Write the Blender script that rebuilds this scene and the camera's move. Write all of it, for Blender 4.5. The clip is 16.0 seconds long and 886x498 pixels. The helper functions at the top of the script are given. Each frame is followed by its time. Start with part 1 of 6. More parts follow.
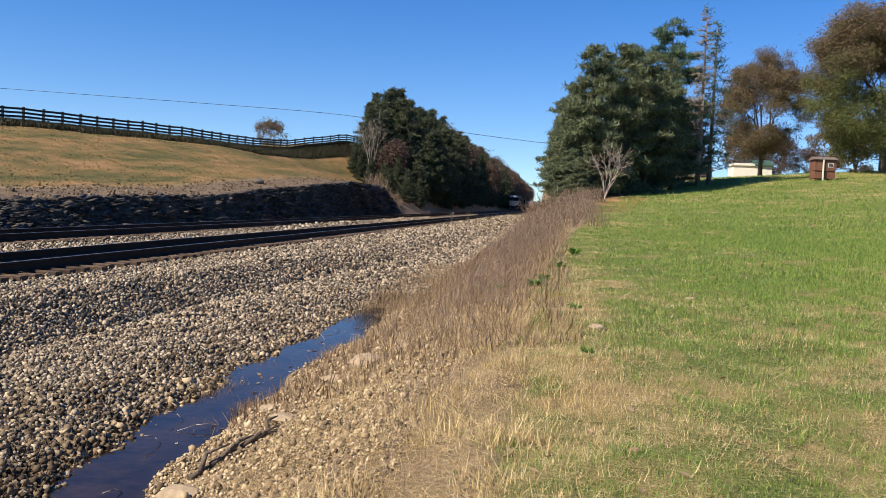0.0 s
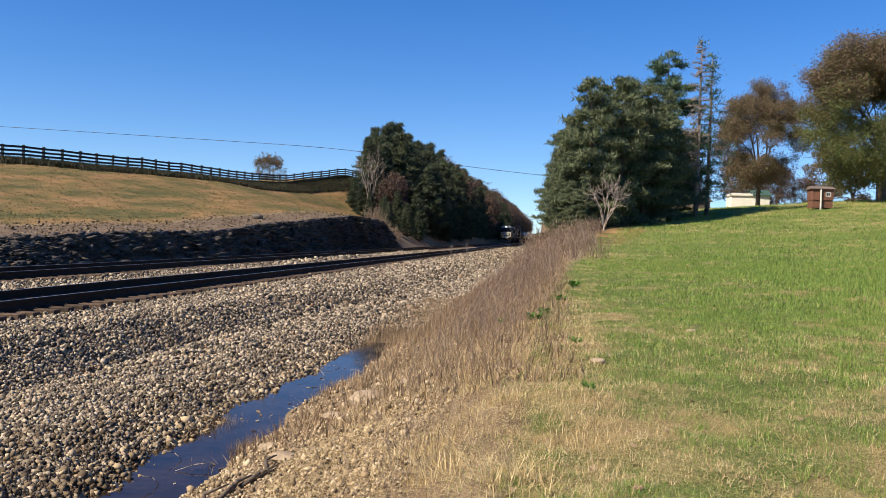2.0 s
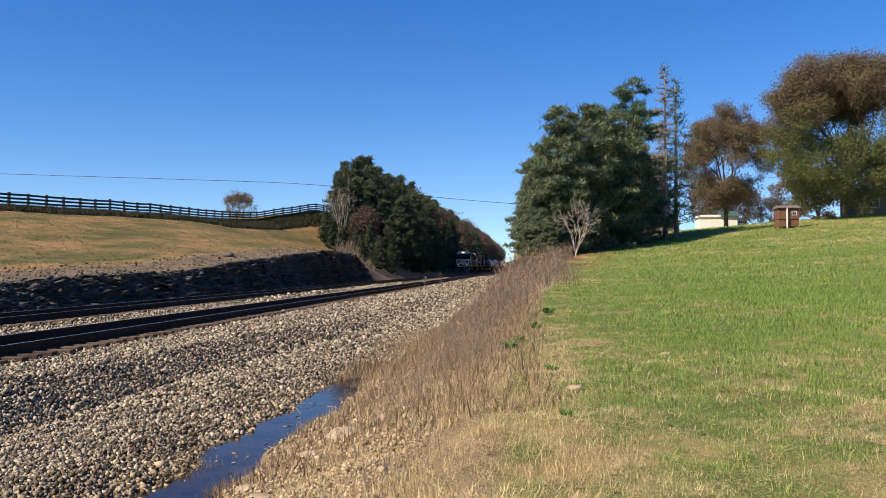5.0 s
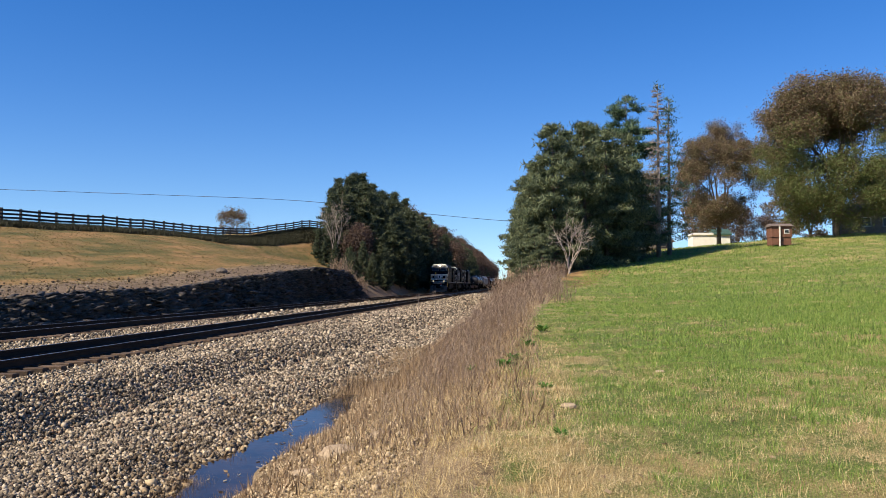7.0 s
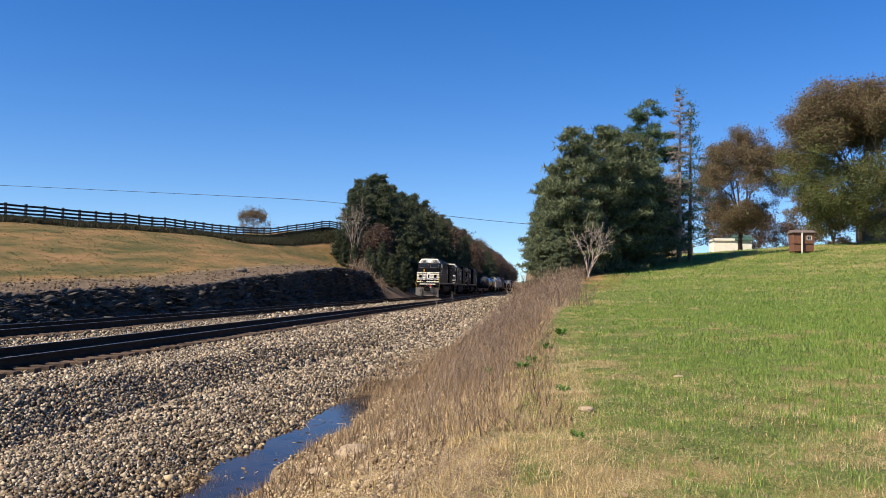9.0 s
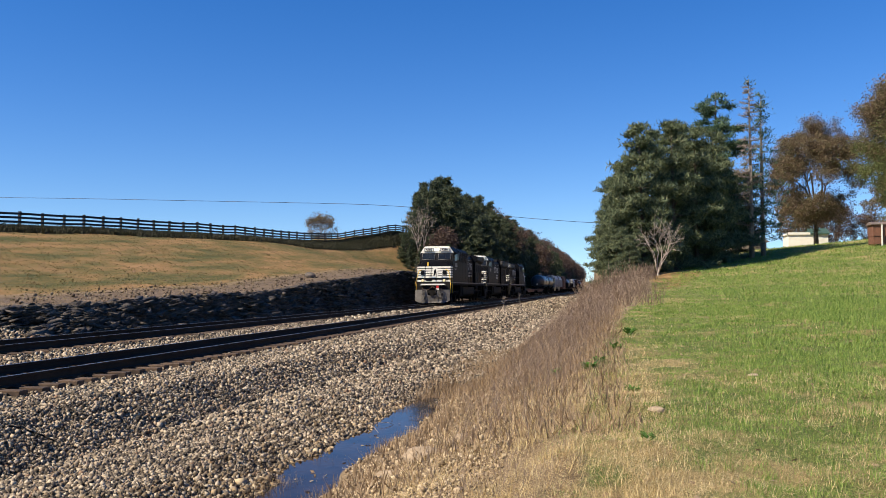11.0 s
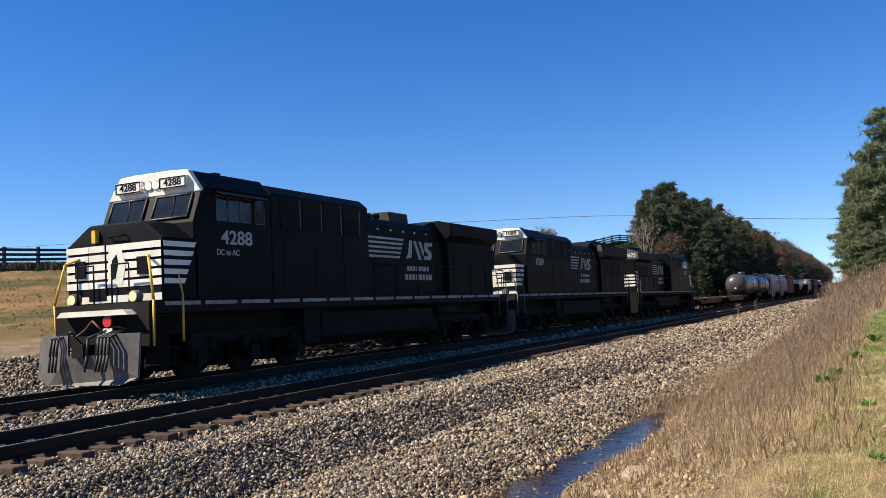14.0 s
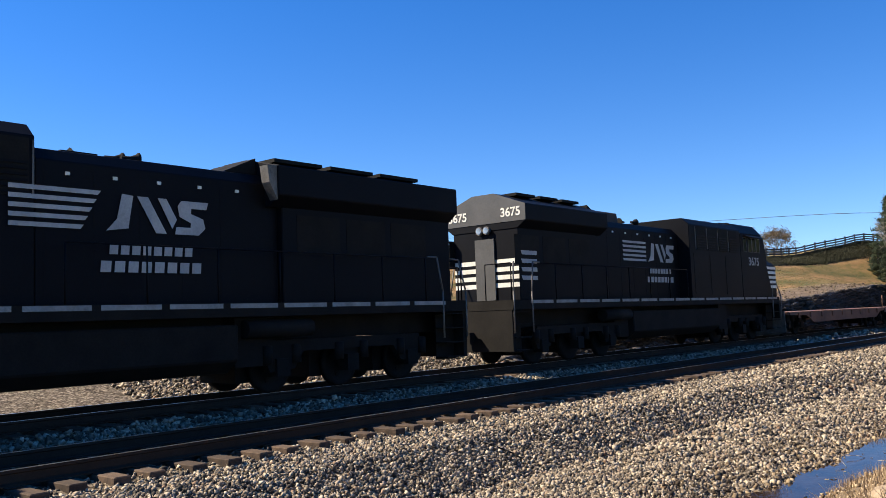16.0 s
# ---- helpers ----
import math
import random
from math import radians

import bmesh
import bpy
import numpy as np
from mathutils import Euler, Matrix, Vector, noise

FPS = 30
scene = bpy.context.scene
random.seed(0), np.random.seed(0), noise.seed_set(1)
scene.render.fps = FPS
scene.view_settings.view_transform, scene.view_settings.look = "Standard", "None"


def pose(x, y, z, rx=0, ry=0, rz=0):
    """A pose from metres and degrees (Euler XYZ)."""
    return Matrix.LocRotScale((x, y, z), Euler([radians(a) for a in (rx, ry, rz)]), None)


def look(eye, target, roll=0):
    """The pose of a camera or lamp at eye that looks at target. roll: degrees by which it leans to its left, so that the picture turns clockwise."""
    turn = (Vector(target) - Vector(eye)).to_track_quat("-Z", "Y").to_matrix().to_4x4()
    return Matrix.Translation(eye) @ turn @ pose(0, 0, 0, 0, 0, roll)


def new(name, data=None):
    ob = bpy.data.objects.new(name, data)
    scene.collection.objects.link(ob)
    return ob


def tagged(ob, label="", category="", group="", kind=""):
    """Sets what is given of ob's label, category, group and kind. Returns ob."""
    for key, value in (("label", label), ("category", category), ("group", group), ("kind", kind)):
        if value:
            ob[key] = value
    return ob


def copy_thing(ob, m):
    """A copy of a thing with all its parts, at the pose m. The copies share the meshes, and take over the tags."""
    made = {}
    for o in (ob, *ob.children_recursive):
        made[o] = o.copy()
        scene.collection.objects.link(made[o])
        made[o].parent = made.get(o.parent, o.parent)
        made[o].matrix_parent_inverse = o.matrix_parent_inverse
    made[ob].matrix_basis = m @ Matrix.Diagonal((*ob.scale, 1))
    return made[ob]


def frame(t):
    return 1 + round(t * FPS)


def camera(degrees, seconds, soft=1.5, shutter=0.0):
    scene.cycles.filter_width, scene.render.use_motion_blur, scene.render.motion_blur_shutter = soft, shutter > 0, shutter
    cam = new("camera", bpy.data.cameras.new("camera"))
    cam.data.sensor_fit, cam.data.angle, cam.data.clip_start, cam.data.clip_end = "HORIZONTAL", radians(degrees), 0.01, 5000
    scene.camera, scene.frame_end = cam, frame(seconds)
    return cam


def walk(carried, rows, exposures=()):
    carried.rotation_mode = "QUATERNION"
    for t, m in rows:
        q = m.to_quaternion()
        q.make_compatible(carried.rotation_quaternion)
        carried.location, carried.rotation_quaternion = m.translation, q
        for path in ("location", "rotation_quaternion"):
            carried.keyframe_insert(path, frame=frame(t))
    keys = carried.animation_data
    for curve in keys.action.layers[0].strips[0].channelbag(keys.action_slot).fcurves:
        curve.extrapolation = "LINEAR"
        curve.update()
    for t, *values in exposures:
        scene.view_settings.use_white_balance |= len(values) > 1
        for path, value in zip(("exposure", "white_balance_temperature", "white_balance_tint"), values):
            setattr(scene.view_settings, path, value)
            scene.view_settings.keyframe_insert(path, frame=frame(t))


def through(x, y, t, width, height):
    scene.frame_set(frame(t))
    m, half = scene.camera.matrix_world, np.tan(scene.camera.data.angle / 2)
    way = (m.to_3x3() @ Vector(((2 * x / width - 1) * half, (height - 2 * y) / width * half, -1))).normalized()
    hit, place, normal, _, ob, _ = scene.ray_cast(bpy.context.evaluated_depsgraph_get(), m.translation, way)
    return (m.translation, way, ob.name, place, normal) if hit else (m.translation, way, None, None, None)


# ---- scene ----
cam = camera(54.1, 16.0, soft=0.8)
# seconds, place of the eye, yaw, pitch, roll
PATH = (
    (0.0, 0.000, 0.000, 1.435, 7.64, -3.01, -2.54),
    (0.5, -0.021, 0.000, 1.435, 8.42, -2.55, -2.58),
    (1.0, -0.000, -0.021, 1.446, 8.09, -1.97, -1.90),
    (1.5, 0.010, 0.010, 1.446, 8.25, -1.68, -1.47),
    (2.0, -0.000, 0.021, 1.456, 7.58, -0.84, -1.95),
    (2.5, 0.000, -0.000, 1.466, 7.02, -0.01, -1.51),
    (3.0, 0.000, 0.010, 1.466, 7.96, -0.39, -0.60),
    (3.5, -0.000, 0.021, 1.456, 8.92, -0.58, -0.25),
    (4.0, 0.000, 0.000, 1.466, 7.60, -0.90, 0.24),
    (4.5, 0.010, 0.021, 1.466, 6.22, 0.17, 0.27),
    (7.0, 0.000, 0.052, 1.466, 5.38, 2.36, -0.08),
    (7.5, 0.000, 0.021, 1.466, 6.27, 2.29, -0.80),
    (8.0, 0.000, -0.010, 1.466, 6.47, 2.06, -0.92),
    (10.5, 0.010, 0.125, 1.435, 8.63, 3.31, -0.26),
    (11.0, 0.031, 0.125, 1.446, 11.04, 2.59, 0.25),
    (11.5, 0.010, 0.094, 1.456, 14.86, 2.09, -0.33),
    (12.0, 0.021, 0.042, 1.477, 17.54, 3.48, -0.73),
    (12.5, 0.135, 0.073, 1.487, 19.58, 3.35, -1.00),
    (13.0, 0.218, -0.010, 1.498, 21.73, 2.52, 0.41),
    (13.5, 0.291, -0.021, 1.518, 22.68, 2.82, 2.08),
    (14.0, 0.322, -0.010, 1.529, 26.01, 3.88, 2.80),
    (14.5, 0.312, -0.052, 1.518, 29.04, 3.88, 2.36),
    (15.0, 0.302, -0.083, 1.508, 29.94, 4.45, 2.59),
    (15.5, 0.281, -0.073, 1.508, 33.10, 5.49, 1.74),
    (16.0, 0.291, 0.010, 1.508, 40.38, 4.68, 2.18),
)
walk(cam, [(t, pose(x, y, z, 90 + p, r, w)) for t, x, y, z, w, p, r in PATH], exposures=((0.0, 0.78), (12.0, 0.76), (13.6, 0.72), (14.5, 0.98), (15.0, 1.06), (16.0, 1.08)))

# ---- light ----
SUN = Vector((-0.86, -0.62, 1.0)).normalized()
world = bpy.data.worlds.new("sky")
scene.world = world
world.use_nodes = True
wn = world.node_tree.nodes
sky = wn.new("ShaderNodeTexSky")
sky.sky_type, sky.sun_disc = "NISHITA", False
sky.sun_elevation = math.asin(SUN.z)
sky.sun_rotation = math.atan2(SUN.x, SUN.y)
sky.altitude, sky.air_density, sky.dust_density, sky.ozone_density = 1200, 1.0, 0.0, 2.0
wn["Background"].inputs["Strength"].default_value = 0.092
rich = wn.new("ShaderNodeHueSaturation")
rich.inputs["Hue"].default_value = 0.513
rich.inputs["Saturation"].default_value = 1.4
way = wn.new("ShaderNodeTexCoord")
lift = wn.new("ShaderNodeMapping")
lift.inputs["Scale"].default_value = (1, 1, 0.92)
lift.inputs["Location"].default_value = (0, 0, 0.045)
world.node_tree.links.new(way.outputs["Generated"], lift.inputs["Vector"])
world.node_tree.links.new(lift.outputs["Vector"], sky.inputs["Vector"])
world.node_tree.links.new(sky.outputs["Color"], rich.inputs["Color"])
world.node_tree.links.new(rich.outputs["Color"], wn["Background"].inputs["Color"])
sun = new("sun", bpy.data.lights.new("sun", "SUN"))
sun.data.energy, sun.data.angle, sun.data.color = 5.0, radians(0.53), (1.0, 0.87, 0.68)
sun.matrix_world = look(SUN * 60, (0, 0, 0))

# ---- materials ----


class Nodes:
    """A short hand for node trees."""

    def __init__(self, name):
        self.mat = bpy.data.materials.new(name)
        self.mat.use_nodes = True
        self.tree = self.mat.node_tree
        self.bsdf = self.tree.nodes["Principled BSDF"]

    def add(self, kind, ins=(), **props):
        n = self.tree.nodes.new("ShaderNode" + kind)
        for k, v in props.items():
            if k == "blend":
                n.blend_type = v
            elif k == "dtype":
                n.data_type = v
            elif k == "op":
                n.operation = v
            elif k == "feature":
                n.feature = v
            elif k == "attr":
                n.attribute_name = v
        for k, v in dict(ins).items():
            self.put(n.inputs[k], v)
        return n

    def put(self, socket, v):
        if isinstance(v, bpy.types.NodeSocket):
            self.tree.links.new(v, socket)
        else:
            socket.default_value = v

    def coords(self, scale=(1, 1, 1), obj=True):
        c = self.add("TexCoord")
        m = self.add("Mapping", {"Vector": c.outputs["Object" if obj else "Generated"]})
        m.inputs["Scale"].default_value = scale
        return m.outputs["Vector"]

    def noise(self, scale, detail=4, rough=0.6, vec=None, dist=0.0):
        n = self.add("TexNoise", {"Scale": scale, "Detail": detail, "Roughness": rough, "Distortion": dist})
        self.put(n.inputs["Vector"], vec if vec is not None else self.coords())
        return n.outputs["Fac"]

    def ramp(self, fac, stops):
        n = self.add("ValToRGB", {"Fac": fac})
        e = n.color_ramp.elements
        while len(e) < len(stops):
            e.new(0.5)
        for el, (p, c) in zip(e, stops):
            el.position, el.color = p, (*c, 1)
        return n.outputs["Color"]

    def mix(self, fac, a, b, blend="MIX"):
        n = self.add("MixRGB", {"Fac": fac}, blend=blend)
        for s, v in ((1, a), (2, b)):
            self.put(n.inputs[s], v if isinstance(v, bpy.types.NodeSocket) else (*v, 1))
        return n.outputs["Color"]

    def math(self, op, a, b=0.0):
        n = self.add("Math", op=op)
        self.put(n.inputs[0], a)
        self.put(n.inputs[1], b)
        return n.outputs[0]

    def bump(self, h, strength=0.4, dist=0.02):
        n = self.add("Bump", {"Height": h, "Strength": strength, "Distance": dist})
        self.put(self.bsdf.inputs["Normal"], n.outputs["Normal"])

    def done(self, color, rough=0.8, metal=0.0, spec=0.5):
        self.put(self.bsdf.inputs["Base Color"], color if isinstance(color, bpy.types.NodeSocket) else (*color, 1))
        self.put(self.bsdf.inputs["Roughness"], rough)
        self.put(self.bsdf.inputs["Metallic"], metal)
        self.put(self.bsdf.inputs["Specular IOR Level"], spec)
        return self.mat


def varied(name, a, b, scale=3.0, rough=0.8, metal=0.0, spec=0.4, bump=0.25, dist=0.01, fine=40.0, island=0.0, random_ob=0.0):
    """Two colours mixed at two scales, with fine relief."""
    n = Nodes(name)
    big, small = n.noise(scale), n.noise(fine)
    f = n.math("ADD", n.math("MULTIPLY", big, 0.65), n.math("MULTIPLY", small, 0.35))
    col = n.ramp(f, ((0.32, a), (0.68, b)))
    if island:
        g = n.add("NewGeometry")
        col = n.mix(1.0, col, n.ramp(g.outputs["Random Per Island"], ((0, (1 - island,) * 3), (1, (1 + island,) * 3))), "MULTIPLY")
    if random_ob:
        g = n.add("ObjectInfo")
        col = n.mix(1.0, col, n.ramp(g.outputs["Random"], ((0, (1 - random_ob,) * 3), (1, (1 + random_ob,) * 3))), "MULTIPLY")
    if bump:
        n.bump(small, bump, dist)
    return n.done(col, rough, metal, spec)


def pebble(name, stops, wet=0.0):
    """Loose stones: each its own grey or tan."""
    n = Nodes(name)
    g = n.add("NewGeometry")
    col = n.ramp(g.outputs["Random Per Island"], stops)
    col = n.mix(0.5, col, n.ramp(n.noise(60), ((0.3, (0.5, 0.5, 0.5)), (0.7, (1.1, 1.1, 1.1)))), "MULTIPLY")
    n.bump(n.noise(120), 0.3, 0.004)
    return n.done(col, 0.85, 0, 0.3)


def leafy(name, stops, through=0.25, patch=0.35, size=0.35):
    """Leaves or needles: every clump a little different, some light through them."""
    n = Nodes(name)
    g = n.add("NewGeometry")
    f = n.math("ADD", n.math("MULTIPLY", g.outputs["Random Per Island"], 1 - patch), n.math("MULTIPLY", n.noise(size), patch))
    col = n.ramp(f, stops)
    t = n.add("BsdfTranslucent", {"Color": col})
    m = n.add("MixShader", {0: through})
    n.done(col, 0.6, 0, 0.25)
    n.tree.links.new(n.bsdf.outputs[0], m.inputs[1])
    n.tree.links.new(t.outputs[0], m.inputs[2])
    n.tree.links.new(m.outputs[0], n.tree.nodes["Material Output"].inputs["Surface"])
    return n.mat


def ground_material():
    n = Nodes("ground")
    zone = n.add("SeparateColor", {0: n.add("Attribute", attr="zone").outputs["Color"]})
    warp = n.noise(1.3, 5, 0.65)
    fine = n.noise(26, 4, 0.7)
    tiny = n.noise(90, 3, 0.7)
    broad = n.noise(0.22, 4, 0.6)

    def edge(w, k=0.7):
        v = n.math("ADD", w, n.math("MULTIPLY", n.math("SUBTRACT", n.math("ADD", n.math("MULTIPLY", warp, 0.6), n.math("MULTIPLY", fine, 0.4)), 0.5), k))
        return n.ramp(v, ((0.42, (0, 0, 0)), (0.58, (1, 1, 1))))
    # bank: tan gravelly clay with straw
    col = n.ramp(n.math("ADD", n.math("MULTIPLY", fine, 0.6), n.math("MULTIPLY", warp, 0.4)), ((0.34, (0.09, 0.062, 0.036)), (0.5, (0.25, 0.18, 0.105)), (0.66, (0.44, 0.345, 0.215))))
    # ballast
    vor = n.add("TexVoronoi", {"Vector": n.coords(), "Scale": 16.0})
    stone = n.ramp(vor.outputs["Color"], ((0.1, (0.075, 0.06, 0.043)), (0.5, (0.24, 0.195, 0.14)), (0.9, (0.47, 0.395, 0.29))))
    # shade between the stones, painted as dark cell edges
    gap_shade = n.ramp(vor.outputs["Distance"], ((0.3, (1, 1, 1)), (0.75, (0.34, 0.3, 0.26))))
    stone = n.mix(1.0, stone, gap_shade, "MULTIPLY")
    col = n.mix(edge(zone.outputs["Green"]), col, stone)
    # bare brown soil, dark shale of the cut, tree shade painted past it
    bare = n.math("SUBTRACT", 1.0, n.add("Attribute", attr="zone").outputs["Alpha"])
    soil = n.ramp(n.math("ADD", n.math("MULTIPLY", fine, 0.5), n.math("MULTIPLY", warp, 0.5)), ((0.35, (0.075, 0.052, 0.034)), (0.5, (0.16, 0.115, 0.075)), (0.66, (0.27, 0.205, 0.14))))
    shale = n.ramp(fine, ((0.35, (0.012, 0.01, 0.008)), (0.65, (0.06, 0.049, 0.039))))
    # dry hillside grass
    far = n.noise(1.0, 5, 0.65, n.coords((0.35, 0.12, 0.6)))
    hay = n.ramp(n.math("ADD", n.math("MULTIPLY", far, 0.7), n.math("MULTIPLY", fine, 0.3)), ((0.4, (0.075, 0.082, 0.026)), (0.48, (0.17, 0.128, 0.046)), (0.56, (0.28, 0.165, 0.07)), (0.7, (0.38, 0.245, 0.115))))
    col = n.mix(edge(zone.outputs["Blue"], 0.5), col, hay)
    col = n.mix(edge(n.math("MULTIPLY", bare, 2.0)), col, soil)
    col = n.mix(edge(n.math("SUBTRACT", n.math("MULTIPLY", bare, 2.0), 1.0)), col, shale)
    # field grass
    lawn = n.ramp(n.math("ADD", n.math("MULTIPLY", fine, 0.45), n.math("MULTIPLY", tiny, 0.55)), ((0.36, (0.035, 0.042, 0.014)), (0.5, (0.125, 0.16, 0.038)), (0.64, (0.29, 0.32, 0.1))))
    straw = n.ramp(tiny, ((0.34, (0.16, 0.108, 0.048)), (0.5, (0.38, 0.275, 0.125)), (0.66, (0.62, 0.485, 0.25))))
    patch = n.ramp(n.math("ADD", n.math("MULTIPLY", broad, 0.5), n.math("MULTIPLY", warp, 0.5)), ((0.47, (0, 0, 0)), (0.57, (0.85, 0.85, 0.85))))
    lawn = n.mix(patch, lawn, straw)
    col = n.mix(edge(zone.outputs["Red"]), col, lawn)
    h = n.math("ADD", n.math("MULTIPLY", vor.outputs["Distance"], -0.5), n.math("ADD", fine, tiny))
    n.bump(h, 0.8, 0.035)
    return n.done(col, 0.92, 0, 0.2)


M = {}
M["ground"] = ground_material()
M["ballast"] = pebble("ballast_stone", ((0, (0.032, 0.027, 0.021)), (0.28, (0.125, 0.099, 0.07)), (0.62, (0.285, 0.228, 0.16)), (0.88, (0.54, 0.455, 0.33)), (1, (0.22, 0.133, 0.078))))
M["stained_stone"] = pebble("stained_stone", ((0, (0.035, 0.025, 0.016)), (0.5, (0.12, 0.085, 0.05)), (0.85, (0.22, 0.165, 0.1)), (1, (0.3, 0.25, 0.18))))
M["sill_grey"] = varied("dull_reflector", (0.14, 0.14, 0.135), (0.34, 0.34, 0.32), 2.5, 0.6, fine=22)
M["bank_stone"] = pebble("bank_stone", ((0, (0.1, 0.07, 0.042)), (0.5, (0.34, 0.25, 0.145)), (1, (0.6, 0.48, 0.31))))
M["rock"] = varied("shale", (0.018, 0.015, 0.012), (0.13, 0.107, 0.085), 1.2, 0.85, bump=0.9, dist=0.06, fine=14, island=0.4)
M["rail"] = varied("rail_steel", (0.02, 0.013, 0.009), (0.045, 0.028, 0.018), 2, 0.8, 0.0, spec=0.2)
M["rail_top"] = varied("worn_rail_head", (0.3, 0.29, 0.28), (0.5, 0.49, 0.47), 5, 0.3, 0.9)
M["tie"] = varied("creosoted_tie", (0.03, 0.02, 0.014), (0.13, 0.082, 0.05), 3, 0.9, fine=25, bump=0.6, random_ob=0.35)
M["black"] = varied("black_paint", (0.0028, 0.0032, 0.0052), (0.0065, 0.007, 0.009), 0.7, 0.55, spec=0.08, fine=18, bump=0.06)
M["under"] = varied("grimy_underframe", (0.005, 0.0047, 0.0043), (0.016, 0.014, 0.012), 1.5, 0.8, spec=0.15, fine=22)
M["white"] = varied("weathered_white_paint", (0.58, 0.56, 0.49), (0.83, 0.8, 0.71), 2.5, 0.5, fine=22, bump=0.05)
# the white again for the side markings, darkened with the side's shade
M["shaded_white"] = varied("shaded_side_white", (0.26, 0.26, 0.255), (0.46, 0.455, 0.44), 1.6, 0.6, fine=24, bump=0.05)
M["yellow"] = varied("safety_yellow", (0.55, 0.33, 0.03), (0.75, 0.48, 0.06), 4, 0.5)
M["steel"] = varied("scuffed_steel", (0.06, 0.055, 0.05), (0.2, 0.185, 0.165), 2.5, 0.6, 0.2, fine=30)
M["red"] = varied("red_lens", (0.45, 0.02, 0.02), (0.6, 0.04, 0.03), 9, 0.3)
M["hose"] = varied("rubber_hose", (0.015, 0.015, 0.015), (0.04, 0.035, 0.033), 9, 0.6)
M["rust"] = varied("rusty_car_paint", (0.09, 0.045, 0.03), (0.2, 0.1, 0.06), 1.1, 0.8, fine=20)
M["tank_black"] = varied("tank_black_paint", (0.03, 0.03, 0.031), (0.075, 0.073, 0.07), 0.7, 0.32, fine=20, bump=0.05)
M["hopper"] = varied("pale_hopper_paint", (0.3, 0.29, 0.26), (0.5, 0.48, 0.43), 0.8, 0.6, fine=18)
M["boxcar"] = varied("boxcar_brown", (0.1, 0.045, 0.03), (0.17, 0.08, 0.05), 0.9, 0.7, fine=18)
M["fence"] = varied("black_fence_board", (0.012, 0.012, 0.013), (0.04, 0.036, 0.034), 1.5, 0.8, random_ob=0.3)
M["bark"] = varied("bark", (0.05, 0.038, 0.028), (0.16, 0.125, 0.095), 2, 0.95, bump=0.8, dist=0.03, fine=18)
M["grey_bark"] = varied("grey_dead_wood", (0.13, 0.105, 0.085), (0.29, 0.245, 0.205), 2, 0.95, bump=0.5, fine=20)
M["pale_bark"] = varied("pale_bare_wood", (0.24, 0.195, 0.16), (0.46, 0.39, 0.33), 2, 0.95, bump=0.5, fine=20)
M["needles"] = leafy("needles", ((0.15, (0.044, 0.064, 0.038)), (0.5, (0.11, 0.138, 0.072)), (0.85, (0.215, 0.23, 0.115))))
# darker copy of the needles: shade on the woods' track side put in
M["shaded_needles"] = leafy("shaded_needles", ((0.15, (0.026, 0.038, 0.022)), (0.5, (0.058, 0.076, 0.041)), (0.85, (0.12, 0.135, 0.07))))
M["pine_needles"] = leafy("pine_needles", ((0.15, (0.04, 0.075, 0.045)), (0.5, (0.075, 0.13, 0.075)), (0.85, (0.14, 0.19, 0.1))))
M["oak_leaves"] = leafy("oak_leaves", ((0.1, (0.08, 0.054, 0.037)), (0.42, (0.175, 0.115, 0.074)), (0.62, (0.165, 0.132, 0.068)), (0.9, (0.105, 0.124, 0.05))))
M["green_leaves"] = leafy("turning_leaves", ((0.1, (0.12, 0.084, 0.04)), (0.4, (0.105, 0.115, 0.04)), (0.9, (0.11, 0.155, 0.042))))
M["brown_leaves"] = leafy("russet_leaves", ((0.1, (0.06, 0.038, 0.03)), (0.5, (0.11, 0.072, 0.055)), (0.9, (0.17, 0.125, 0.09))))
M["grass"] = leafy("grass_blades", ((0.14, (0.062, 0.108, 0.022)), (0.42, (0.148, 0.24, 0.045)), (0.66, (0.28, 0.375, 0.085)), (0.9, (0.45, 0.44, 0.14))), 0.3, 0.5, 4.0)
M["straw"] = leafy("dry_straw", ((0.14, (0.26, 0.175, 0.075)), (0.5, (0.54, 0.41, 0.2)), (0.86, (0.78, 0.65, 0.37))), 0.2)
M["weed"] = leafy("dead_weeds", ((0.1, (0.13, 0.088, 0.064)), (0.5, (0.27, 0.195, 0.138)), (0.9, (0.42, 0.325, 0.225))), 0.2)
M["broadleaf"] = leafy("broad_weed_leaves", ((0.1, (0.05, 0.12, 0.02)), (0.9, (0.15, 0.28, 0.05))), 0.3)
M["shed_white"] = varied("cream_siding", (0.62, 0.6, 0.53), (0.76, 0.74, 0.66), 1.5, 0.7, fine=30)
M["shed_roof"] = varied("green_roof", (0.03, 0.07, 0.05), (0.06, 0.11, 0.08), 2, 0.6, fine=30)
M["cabin_wood"] = varied("red_brown_boards", (0.1, 0.045, 0.026), (0.19, 0.085, 0.05), 3, 0.8, fine=30)
M["house_wall"] = varied("grey_house_wall", (0.1, 0.085, 0.07), (0.18, 0.155, 0.13), 2, 0.8, fine=30)
M["roof"] = varied("shingle_roof", (0.1, 0.075, 0.065), (0.2, 0.16, 0.14), 2, 0.9, fine=30)
M["pole"] = varied("weathered_pole", (0.12, 0.09, 0.07), (0.26, 0.2, 0.16), 2, 0.9, fine=25)


def lens_material(name, strength, color=(1, 0.9, 0.7), glass=(0.6, 0.58, 0.5)):
    n = Nodes(name)
    n.put(n.bsdf.inputs["Emission Color"], (*color, 1))
    n.put(n.bsdf.inputs["Emission Strength"], strength)
    return n.done(glass, 0.2)


